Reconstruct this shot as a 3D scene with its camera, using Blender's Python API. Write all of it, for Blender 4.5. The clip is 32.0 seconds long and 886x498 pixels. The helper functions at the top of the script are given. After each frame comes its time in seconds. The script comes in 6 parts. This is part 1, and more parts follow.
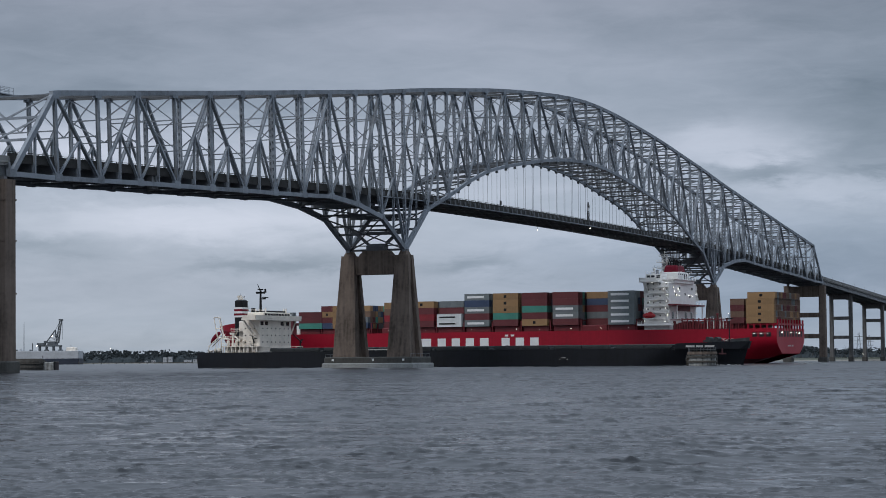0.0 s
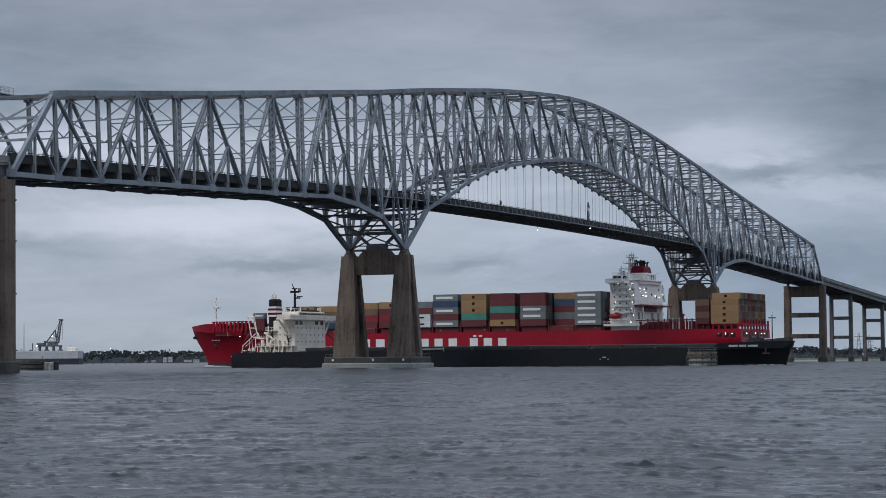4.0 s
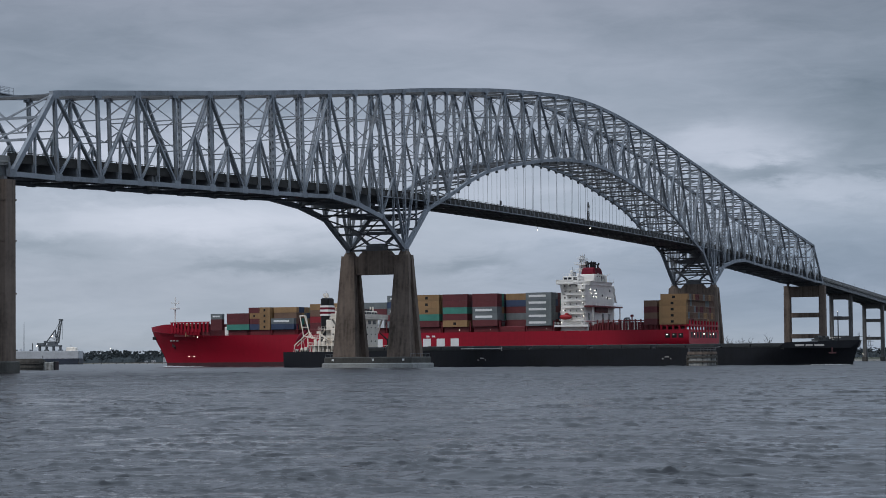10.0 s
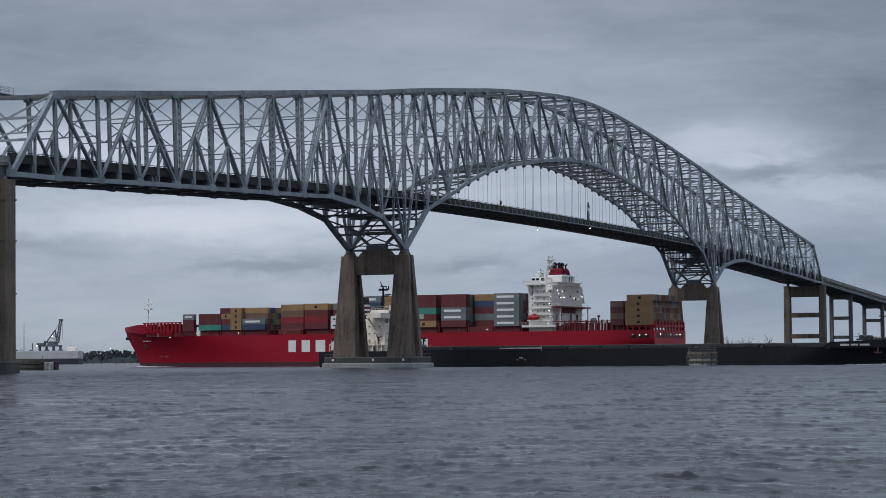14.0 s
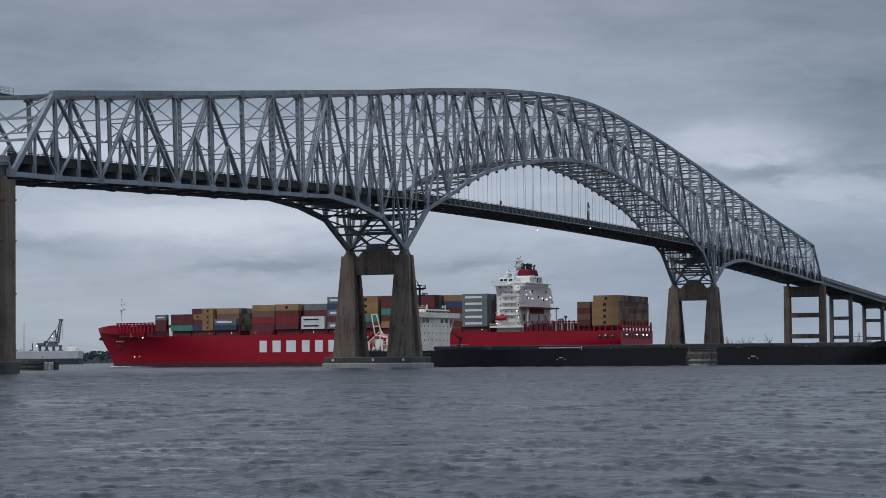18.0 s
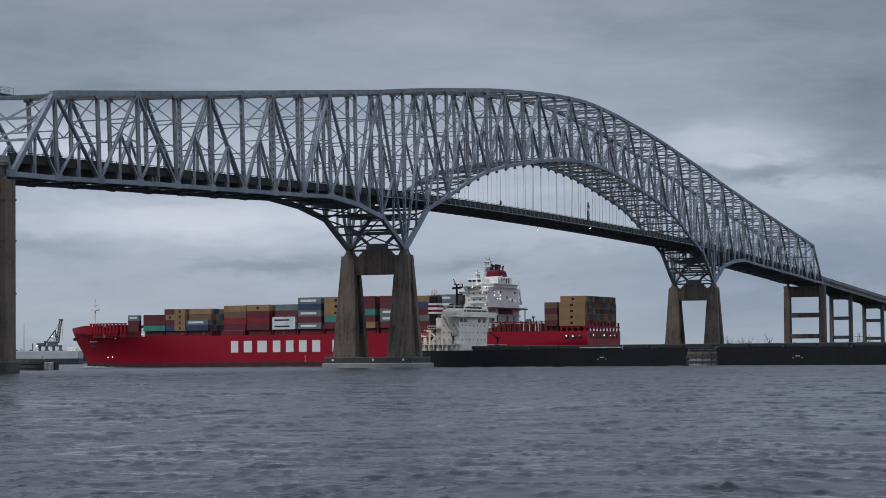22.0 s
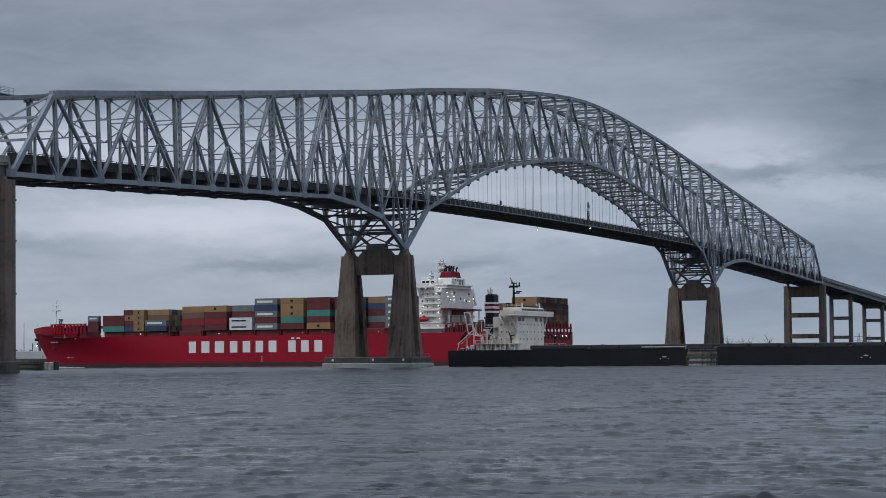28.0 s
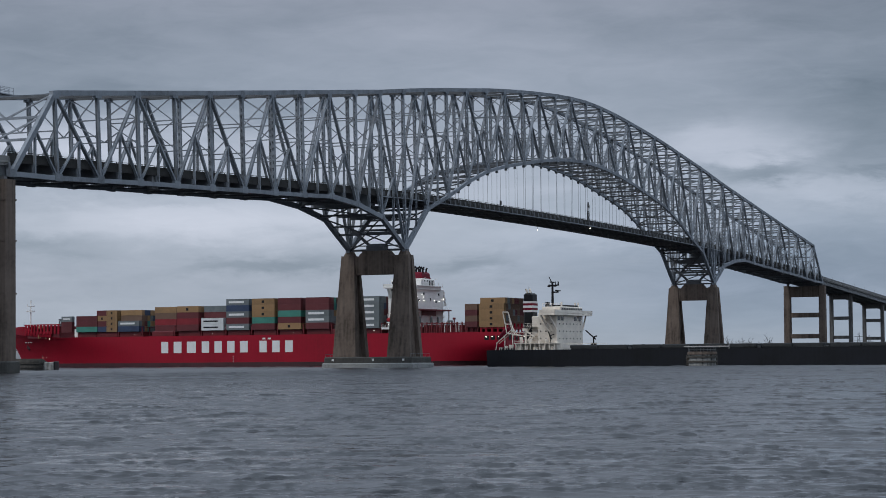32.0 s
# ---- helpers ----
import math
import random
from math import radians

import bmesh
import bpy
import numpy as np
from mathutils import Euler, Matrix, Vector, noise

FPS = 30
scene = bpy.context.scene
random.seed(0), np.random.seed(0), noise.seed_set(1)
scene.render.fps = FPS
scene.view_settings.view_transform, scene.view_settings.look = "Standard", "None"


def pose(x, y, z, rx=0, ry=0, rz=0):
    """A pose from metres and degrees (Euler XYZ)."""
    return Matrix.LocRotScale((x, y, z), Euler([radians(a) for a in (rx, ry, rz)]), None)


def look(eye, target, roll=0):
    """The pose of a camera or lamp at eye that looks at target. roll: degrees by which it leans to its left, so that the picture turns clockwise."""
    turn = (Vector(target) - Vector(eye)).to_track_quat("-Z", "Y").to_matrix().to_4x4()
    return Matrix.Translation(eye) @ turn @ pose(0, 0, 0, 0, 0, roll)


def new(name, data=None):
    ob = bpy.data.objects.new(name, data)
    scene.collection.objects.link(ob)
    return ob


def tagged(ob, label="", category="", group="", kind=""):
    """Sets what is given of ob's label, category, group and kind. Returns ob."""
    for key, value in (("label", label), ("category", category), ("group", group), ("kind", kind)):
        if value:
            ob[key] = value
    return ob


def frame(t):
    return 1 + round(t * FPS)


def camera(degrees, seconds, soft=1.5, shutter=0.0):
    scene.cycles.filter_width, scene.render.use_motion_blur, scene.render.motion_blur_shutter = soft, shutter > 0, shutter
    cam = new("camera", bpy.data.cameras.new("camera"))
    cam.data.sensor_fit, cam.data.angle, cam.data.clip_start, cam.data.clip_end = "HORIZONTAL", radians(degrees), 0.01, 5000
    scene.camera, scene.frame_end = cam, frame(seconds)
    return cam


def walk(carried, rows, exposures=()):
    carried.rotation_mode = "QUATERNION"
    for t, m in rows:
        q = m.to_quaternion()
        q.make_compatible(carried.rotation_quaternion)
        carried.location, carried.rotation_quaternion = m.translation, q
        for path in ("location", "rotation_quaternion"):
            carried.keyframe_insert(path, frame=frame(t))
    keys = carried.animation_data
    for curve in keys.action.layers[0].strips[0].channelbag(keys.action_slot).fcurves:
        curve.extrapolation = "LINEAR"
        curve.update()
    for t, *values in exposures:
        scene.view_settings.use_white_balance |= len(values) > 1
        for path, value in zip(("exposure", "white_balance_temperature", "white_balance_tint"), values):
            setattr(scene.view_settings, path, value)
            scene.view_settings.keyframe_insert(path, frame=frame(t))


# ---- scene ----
# The truss bridge runs along x; y points to the far side; z = 0 is the water.
EYE = (-626.8, -291.8, 2.3)
VIEW = radians(23.14)
TILT = 0.05253
LEAN = -0.40
AIM = (EYE[0] + math.cos(VIEW) * 1000, EYE[1] + math.sin(VIEW) * 1000, EYE[2] + TILT * 1000)
cam = camera(23.59, 32.0, 0.9)
walk(cam, [(0.0, look(EYE, AIM, LEAN)), (32.0, look(EYE, AIM, LEAN))], [(0.0, 0.07), (32.0, -0.02)])

# ---- light ----
SUN_TURN, SUN_RISE = radians(163), radians(48)


def sky_world():
    """Overcast: the clear sky shows faintly through layered cloud, drawn in azimuth and altitude."""
    w = bpy.data.worlds.new("overcast_sky")
    w.use_nodes = True
    nt = w.node_tree
    n, l = nt.nodes, nt.links
    n.clear()

    def math_node(op, a, b=None):
        m = n.new("ShaderNodeMath")
        m.operation = op
        for i, v in enumerate((a, b)):
            if v is None:
                continue
            if isinstance(v, (int, float)):
                m.inputs[i].default_value = v
            else:
                l.new(v, m.inputs[i])
        return m.outputs[0]

    out = n.new("ShaderNodeOutputWorld")
    sky = n.new("ShaderNodeTexSky")
    sky.sky_type, sky.sun_disc = "NISHITA", False
    sky.sun_elevation, sky.sun_rotation = SUN_RISE, radians(90) - SUN_TURN
    bg_sky = n.new("ShaderNodeBackground")
    bg_sky.inputs[1].default_value = 0.05
    l.new(sky.outputs[0], bg_sky.inputs[0])
    tc = n.new("ShaderNodeTexCoord")
    sep = n.new("ShaderNodeSeparateXYZ")
    l.new(tc.outputs["Generated"], sep.inputs[0])
    az = math_node("ARCTAN2", sep.outputs[1], sep.outputs[0])
    el = math_node("ARCSINE", sep.outputs[2])
    # slight warping makes the layers ragged
    com = n.new("ShaderNodeCombineXYZ")
    l.new(az, com.inputs[0])
    l.new(el, com.inputs[1])

    def cloud_noise(sx, sy, detail, rough, distort, shift):
        mp = n.new("ShaderNodeMapping")
        mp.inputs["Scale"].default_value = (sx, sy, 1)
        mp.inputs["Location"].default_value = (*shift, 0)
        l.new(com.outputs[0], mp.inputs[0])
        t = n.new("ShaderNodeTexNoise")
        t.inputs["Scale"].default_value, t.inputs["Detail"].default_value = 1.0, detail
        t.inputs["Roughness"].default_value, t.inputs["Distortion"].default_value = rough, distort
        l.new(mp.outputs[0], t.inputs["Vector"])
        return math_node("SUBTRACT", t.outputs[0], 0.5)

    broad = cloud_noise(9.0, 34.0, 5, 0.55, 0.3, (2.3, 0.7))
    fine = cloud_noise(24.0, 105.0, 7, 0.62, 0.8, (0.4, 3.1))
    warp = cloud_noise(14.0, 45.0, 6, 0.6, 0.3, (7.0, 5.0))
    fray = cloud_noise(42.0, 120.0, 5, 0.62, 0.6, (1.7, 8.2))
    total = math_node("ADD", math_node("MULTIPLY", broad, 0.34), math_node("MULTIPLY", fine, 0.26))
    # thin places and thick banks of the cloud layer: bearing, altitude, half-widths, gain
    waz = math_node("ADD", az, math_node("ADD", math_node("MULTIPLY", warp, 0.07), math_node("MULTIPLY", fray, 0.022)))
    wel = math_node("ADD", el, math_node("ADD", math_node("MULTIPLY", warp, 0.026), math_node("MULTIPLY", fray, 0.012)))
    for a, e, ra, re, gain in CLOUDS:
        da = math_node("DIVIDE", math_node("SUBTRACT", waz, VIEW - a), ra)
        de = math_node("DIVIDE", math_node("SUBTRACT", wel, e), re)
        d2 = math_node("ADD", math_node("MULTIPLY", da, da), math_node("MULTIPLY", de, de))
        g = math_node("POWER", 2.718, math_node("MULTIPLY", math_node("POWER", d2, 1.35), -1.0))
        total = math_node("ADD", total, math_node("MULTIPLY", g, gain))
    alt = n.new("ShaderNodeValToRGB")
    ramp = alt.color_ramp
    ramp.elements[0].position, ramp.elements[0].color = 0.0, (0.30, 0.36, 0.47, 1)
    ramp.elements[1].position, ramp.elements[1].color = 1.0, (0.98, 1.13, 1.36, 1)
    for p, c in SKY_RAMP:
        ramp.elements.new(p).color = (*c, 1)
    l.new(el, alt.inputs[0])
    mul = n.new("ShaderNodeVectorMath")
    mul.operation = "MULTIPLY"
    l.new(alt.outputs[0], mul.inputs[0])
    gain = math_node("ADD", total, 1.0)
    shade = n.new("ShaderNodeCombineXYZ")
    for i, (p, q) in enumerate(((1.16, 0.965), (1.0, 1.0), (0.93, 1.005))):
        l.new(math_node("MULTIPLY", math_node("POWER", gain, p), q), shade.inputs[i])
    l.new(shade.outputs[0], mul.inputs[1])
    # thinner, bluer cloud over one part of the horizon
    da = math_node("DIVIDE", math_node("SUBTRACT", waz, VIEW - 0.17), 0.13)
    de = math_node("DIVIDE", math_node("SUBTRACT", wel, 0.036), 0.034)
    d2 = math_node("ADD", math_node("MULTIPLY", da, da), math_node("MULTIPLY", de, de))
    thin = n.new("ShaderNodeMix")
    thin.data_type, thin.blend_type = "RGBA", "MULTIPLY"
    l.new(math_node("POWER", 2.718, math_node("MULTIPLY", d2, -1.0)), thin.inputs[0])
    l.new(mul.outputs[0], thin.inputs[6])
    thin.inputs[7].default_value = (0.955, 1.0, 1.07, 1)
    bg = n.new("ShaderNodeBackground")
    bg.inputs[1].default_value = 1.0
    l.new(thin.outputs[2], bg.inputs[0])
    mix = n.new("ShaderNodeMixShader")
    mix.inputs[0].default_value = 0.94
    l.new(bg_sky.outputs[0], mix.inputs[1])
    l.new(bg.outputs[0], mix.inputs[2])
    l.new(mix.outputs[0], out.inputs[0])
    scene.world = w


CLOUDS = [
    # above the bridge
    (-0.165, 0.122, 0.12, 0.011, -0.22), (-0.205, 0.146, 0.06, 0.016, -0.16), (-0.190, 0.104, 0.05, 0.012, 0.36), (-0.080, 0.098, 0.11, 0.012, 0.22), (-0.16, 0.160, 0.09, 0.02, -0.10), (-0.02, 0.150, 0.06, 0.012, 0.10),
    (0.205, 0.160, 0.075, 0.030, -0.24), (0.110, 0.150, 0.06, 0.009, -0.10), (0.150, 0.126, 0.06, 0.008, -0.08),
    # the bright bank beside the arch, its dark heart and the gloom beyond it
    (0.138, 0.100, 0.044, 0.010, 0.30), (0.146, 0.0880, 0.022, 0.0055, -0.34), (0.182, 0.079, 0.038, 0.006, 0.20), (0.212, 0.110, 0.048, 0.026, -0.36), (0.200, 0.086, 0.016, 0.003, -0.16), (0.170, 0.045, 0.09, 0.022, -0.22),
    # under the deck
    (-0.120, 0.067, 0.080, 0.011, 0.36), (-0.182, 0.058, 0.024, 0.004, -0.12), (-0.125, 0.073, 0.020, 0.0025, -0.12), (-0.085, 0.044, 0.045, 0.005, -0.16), (-0.19, 0.053, 0.04, 0.004, -0.12), (-0.060, 0.046, 0.05, 0.005, -0.12), (-0.11, 0.030, 0.12, 0.012, 0.14), (-0.17, 0.017, 0.07, 0.009, 0.14),
    (0.030, 0.083, 0.05, 0.012, 0.14), (0.012, 0.0445, 0.024, 0.005, -0.24), (0.055, 0.058, 0.05, 0.007, 0.16), (0.070, 0.035, 0.06, 0.008, 0.06),
]
SKY_RAMP = [(0.006, (0.375, 0.412, 0.478)), (0.018, (0.345, 0.39, 0.465)), (0.036, (0.355, 0.395, 0.475)), (0.064, (0.425, 0.467, 0.555)), (0.09, (0.385, 0.428, 0.517)), (0.128, (0.335, 0.375, 0.46)), (0.17, (0.305, 0.333, 0.41)), (0.27, (0.345, 0.385, 0.465)), (0.5, (0.515, 0.59, 0.715))]


sky_world()
sun_data = bpy.data.lights.new("sun", "SUN")
sun_data.energy, sun_data.angle, sun_data.color = 0.95, radians(18), (1.0, 0.95, 0.88)
sun = new("sun", sun_data)
sun.matrix_world = look((math.cos(SUN_TURN) * 100, math.sin(SUN_TURN) * 100, math.tan(SUN_RISE) * 100), (0, 0, 0))


# ---- materials ----
def mat(name, color, rough=0.6, metal=0.0, var=0.25, scale=0.5, bump=0.0, fine=6.0, streak=0.0, per_object=0.0, tint=None, spec=0.5):
    """A surface with broad stains, fine grain, rain streaks and a little relief."""
    m = bpy.data.materials.new(name)
    m.use_nodes = True
    nt = m.node_tree
    n, l = nt.nodes, nt.links
    b = n["Principled BSDF"]
    b.inputs["Metallic"].default_value = metal
    b.inputs["Specular IOR Level"].default_value = spec
    tc = n.new("ShaderNodeTexCoord")
    big = n.new("ShaderNodeTexNoise")
    big.inputs["Scale"].default_value, big.inputs["Detail"].default_value = scale, 5
    l.new(tc.outputs["Object"], big.inputs["Vector"])
    small = n.new("ShaderNodeTexNoise")
    small.inputs["Scale"].default_value, small.inputs["Detail"].default_value = scale * fine, 3
    l.new(tc.outputs["Object"], small.inputs["Vector"])
    s = n.new("ShaderNodeMath")
    s.operation = "MULTIPLY_ADD"
    s.inputs[1].default_value = 0.45
    l.new(small.outputs[0], s.inputs[0])
    l.new(big.outputs[0], s.inputs[2])
    last = s.outputs[0]
    if streak:
        mp = n.new("ShaderNodeMapping")
        mp.inputs["Scale"].default_value = (1.1, 1.1, 0.05)
        l.new(tc.outputs["Object"], mp.inputs[0])
        st = n.new("ShaderNodeTexNoise")
        st.inputs["Scale"].default_value, st.inputs["Detail"].default_value = 1.0, 4
        l.new(mp.outputs[0], st.inputs["Vector"])
        s2 = n.new("ShaderNodeMath")
        s2.operation = "MULTIPLY_ADD"
        s2.inputs[1].default_value = streak
        l.new(st.outputs[0], s2.inputs[0])
        l.new(last, s2.inputs[2])
        off = n.new("ShaderNodeMath")
        off.operation = "SUBTRACT"
        off.inputs[1].default_value = streak * 0.5
        l.new(s2.outputs[0], off.inputs[0])
        last = off.outputs[0]
    if per_object:
        oi = n.new("ShaderNodeObjectInfo")
        s3 = n.new("ShaderNodeMath")
        s3.operation = "MULTIPLY_ADD"
        s3.inputs[1].default_value = per_object
        l.new(oi.outputs["Random"], s3.inputs[0])
        l.new(last, s3.inputs[2])
        off = n.new("ShaderNodeMath")
        off.operation = "SUBTRACT"
        off.inputs[1].default_value = per_object * 0.5
        l.new(s3.outputs[0], off.inputs[0])
        last = off.outputs[0]
    r = n.new("ShaderNodeValToRGB")
    dark = tint if tint else tuple(c * (1 - var) for c in color)
    r.color_ramp.elements[0].position, r.color_ramp.elements[0].color = 0.42, (*dark, 1)
    r.color_ramp.elements[1].position, r.color_ramp.elements[1].color = 1.0, (*[min(1, c * (1 + var * 0.6)) for c in color], 1)
    e = r.color_ramp.elements.new(0.72)
    e.color = (*color, 1)
    l.new(last, r.inputs[0])
    l.new(r.outputs[0], b.inputs["Base Color"])
    rr = n.new("ShaderNodeMapRange")
    rr.inputs["To Min"].default_value, rr.inputs["To Max"].default_value = min(1, rough + 0.12), max(0.02, rough - 0.12)
    l.new(big.outputs[0], rr.inputs[0])
    l.new(rr.outputs[0], b.inputs["Roughness"])
    if bump:
        bp = n.new("ShaderNodeBump")
        bp.inputs["Strength"].default_value, bp.inputs["Distance"].default_value = bump, 0.05
        l.new(small.outputs[0], bp.inputs["Height"])
        l.new(bp.outputs[0], b.inputs["Normal"])
    return m


def glow(name, color, strength):
    m = bpy.data.materials.new(name)
    m.use_nodes = True
    b = m.node_tree.nodes["Principled BSDF"]
    b.inputs["Base Color"].default_value = (*color, 1)
    b.inputs["Emission Color"].default_value = (*color, 1)
    b.inputs["Emission Strength"].default_value = strength
    return m


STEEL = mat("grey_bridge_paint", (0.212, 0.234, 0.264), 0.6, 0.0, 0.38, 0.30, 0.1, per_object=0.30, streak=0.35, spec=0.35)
# dark steel fittings; on the bridge bracing the dark tone stands in for shade
STEEL_DARK_SHADED = mat("dark_and_shaded_steel", (0.105, 0.110, 0.118), 0.7, 0.0, 0.35, 0.35, per_object=0.25, spec=0.25)
GIRDER = mat("deck_girder_paint", (0.23, 0.235, 0.24), 0.8, 0.0, 0.35, 0.3, streak=0.3, spec=0.12)
GIRDER_GREY = mat("grey_girder_paint", (0.155, 0.167, 0.18), 0.6, 0.0, 0.3, 0.3, streak=0.4)
ROAD = mat("road_concrete", (0.27, 0.265, 0.25), 0.85, 0.0, 0.25, 0.3, 0.2)
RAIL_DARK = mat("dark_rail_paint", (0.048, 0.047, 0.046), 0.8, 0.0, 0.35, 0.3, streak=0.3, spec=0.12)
BARRIER = mat("barrier_concrete", (0.19, 0.19, 0.188), 0.85, 0.0, 0.3, 0.4, 0.2, streak=0.4)
CONCRETE = mat("pier_concrete", (0.134, 0.105, 0.088), 0.9, 0.0, 0.55, 0.10, 0.4, 10.0, streak=1.0, spec=0.2)
CONCRETE_GREY = mat("grey_pier_concrete", (0.125, 0.122, 0.120), 0.9, 0.0, 0.5, 0.10, 0.4, 10.0, streak=1.0, spec=0.2)
CONCRETE_WET = mat("wet_footing_concrete", (0.055, 0.053, 0.048), 0.7, 0.0, 0.5, 0.25, 0.4, 8.0, streak=0.5)
CONCRETE_PALE = mat("pale_footing_concrete", (0.27, 0.275, 0.27), 0.85, 0.0, 0.3, 0.25, 0.3, 8.0, streak=0.4)
LAMP = glow("white_lamp", (1.0, 0.93, 0.8), 7.0)
RED_HULL = mat("red_hull_paint", (0.295, 0.005, 0.020), 0.45, 0.0, 0.2, 0.05, 0.05, 14.0, streak=0.45, spec=0.28)
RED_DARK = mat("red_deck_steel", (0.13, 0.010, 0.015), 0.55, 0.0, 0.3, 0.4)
BOOT = mat("worn_boot_topping", (0.050, 0.013, 0.017), 0.6, 0.0, 0.5, 0.12, 0.1, 10.0, streak=0.6)
WHITE = mat("ship_white_paint", (0.78, 0.76, 0.735), 0.5, 0.0, 0.10, 0.3, 0.0, streak=0.2)
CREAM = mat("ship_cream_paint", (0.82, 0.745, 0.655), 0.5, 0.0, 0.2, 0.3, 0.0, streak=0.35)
BLACK_HULL = mat("black_hull_paint", (0.0075, 0.0085, 0.012), 0.5, 0.0, 0.55, 0.08, 0.05, 12.0, streak=0.55, spec=0.3)
BLACK = mat("black_paint", (0.009, 0.009, 0.011), 0.5, 0.0, 0.3, 0.4, spec=0.3)
HATCH = mat("hatch_cover_paint", (0.032, 0.034, 0.036), 0.6, 0.0, 0.4, 0.3, streak=0.3, spec=0.3)
STRIPE_RED = mat("funnel_red", (0.150, 0.004, 0.018), 0.55, 0.0, 0.2, 0.5, spec=0.2)
GLASS_DARK = mat("dark_window_glass", (0.012, 0.014, 0.018), 0.12, 0.0, 0.2, 1.0)
LETTER = mat("white_hull_marking", (0.72, 0.72, 0.72), 0.5, 0.0, 0.1, 0.3)
MARK = mat("faded_hull_marking", (0.42, 0.40, 0.39), 0.6, 0.0, 0.3, 0.8)
FOAM = mat("white_water_foam", (0.55, 0.58, 0.60), 0.8, 0.0, 0.4, 1.2, 0.3)
TAN = mat("tan_deck_gear_paint", (0.34, 0.17, 0.09), 0.6, 0.0, 0.3, 0.6)
TIMBER = mat("weathered_fender_timber", (0.075, 0.068, 0.06), 0.9, 0.0, 0.5, 0.6, 0.4)
BOAT_RED = mat("lifeboat_red", (0.36, 0.012, 0.018), 0.45, 0.0, 0.15, 0.5)


def container_paint(name, c):
    return mat(name, c, 0.55, 0.0, 0.22, 0.25, 0.05, 10.0, streak=0.4, per_object=0.35)


BOX = {
    "maroon": container_paint("maroon_container_paint", (0.115, 0.022, 0.026)),
    "yellow": container_paint("ochre_container_paint", (0.29, 0.172, 0.080)),
    "green": container_paint("green_container_paint", (0.05, 0.22, 0.175)),
    "grey": container_paint("grey_container_paint", (0.150, 0.170, 0.178)),
    "blue": container_paint("blue_container_paint", (0.035, 0.055, 0.11)),
    "white": container_paint("white_container_paint", (0.62, 0.64, 0.65)),
    "brown": container_paint("brown_container_paint", (0.145, 0.085, 0.058)),
    "red": container_paint("red_container_paint", (0.22, 0.014, 0.022)),
}


# ---- mesh helpers ----
def box_data(x0, x1, y0, y1, z0, z1):
    v = [(x0, y0, z0), (x1, y0, z0), (x1, y1, z0), (x0, y1, z0), (x0, y0, z1), (x1, y0, z1), (x1, y1, z1), (x0, y1, z1)]
    f = [(3, 2, 1, 0), (4, 5, 6, 7), (0, 1, 5, 4), (1, 2, 6, 5), (2, 3, 7, 6), (3, 0, 4, 7)]
    return v, f


def tube_data(p, q, r0, r1=None, n=8):
    p, q = Vector(p), Vector(q)
    r1 = r0 if r1 is None else r1
    d = (q - p).normalized()
    a = d.orthogonal().normalized()
    b = d.cross(a)
    v, f = [], []
    for c, r in ((p, r0), (q, r1)):
        for i in range(n):
            t = 2 * math.pi * i / n
            v.append(c + a * (r * math.cos(t)) + b * (r * math.sin(t)))
    for i in range(n):
        j = (i + 1) % n
        f.append((i, j, n + j, n + i))
    f.append(tuple(range(n - 1, -1, -1)))
    f.append(tuple(range(n, 2 * n)))
    return v, f


def beam_data(p, q, wy, h, up=None):
    """A box beam from p to q: wy across (level), h deep."""
    p, q = Vector(p), Vector(q)
    d = (q - p).normalized()
    ref = Vector((0, 1, 0)) if up is None else Vector(up)
    if abs(d.dot(ref)) > 0.95:
        ref = Vector((1, 0, 0))
    s = (ref - d * ref.dot(d)).normalized()
    u = s.cross(d)
    v = [c + s * (a * wy / 2) + u * (b * h / 2) for c in (p, q) for a, b in ((-1, -1), (1, -1), (1, 1), (-1, 1))]
    f = [(0, 1, 2, 3), (7, 6, 5, 4), (0, 4, 5, 1), (1, 5, 6, 2), (2, 6, 7, 3), (3, 7, 4, 0)]
    return v, f


def h_beam_data(p, q, wy, h, plate=0.16):
    """A rolled section: two flanges across the truss plane, joined by a web."""
    p, q = Vector(p), Vector(q)
    d = (q - p).normalized()
    s = (Vector((0, 1, 0)) - d * d.y).normalized()
    o = s * (wy / 2 - plate / 2)
    return join_data([beam_data(p + o, q + o, plate, h), beam_data(p - o, q - o, plate, h), beam_data(p, q, wy - 2 * plate, plate * 1.4)])


def strip_data(line, wy, h):
    """One bar that follows a line of points: wy across (level), h deep."""
    v, f = [], []
    for x, y, z in line:
        v += [(x, y - wy / 2, z - h / 2), (x, y + wy / 2, z - h / 2), (x, y + wy / 2, z + h / 2), (x, y - wy / 2, z + h / 2)]
    for i in range(len(line) - 1):
        for j in range(4):
            k = (j + 1) % 4
            f.append((4 * i + j, 4 * i + k, 4 * i + 4 + k, 4 * i + 4 + j))
    m = 4 * (len(line) - 1)
    return v, f + [(3, 2, 1, 0), (m, m + 1, m + 2, m + 3)]


def join_data(items):
    v, f = [], []
    for a, b in items:
        k = len(v)
        v.extend(a)
        f.extend(tuple(i + k for i in face) for face in b)
    return v, f


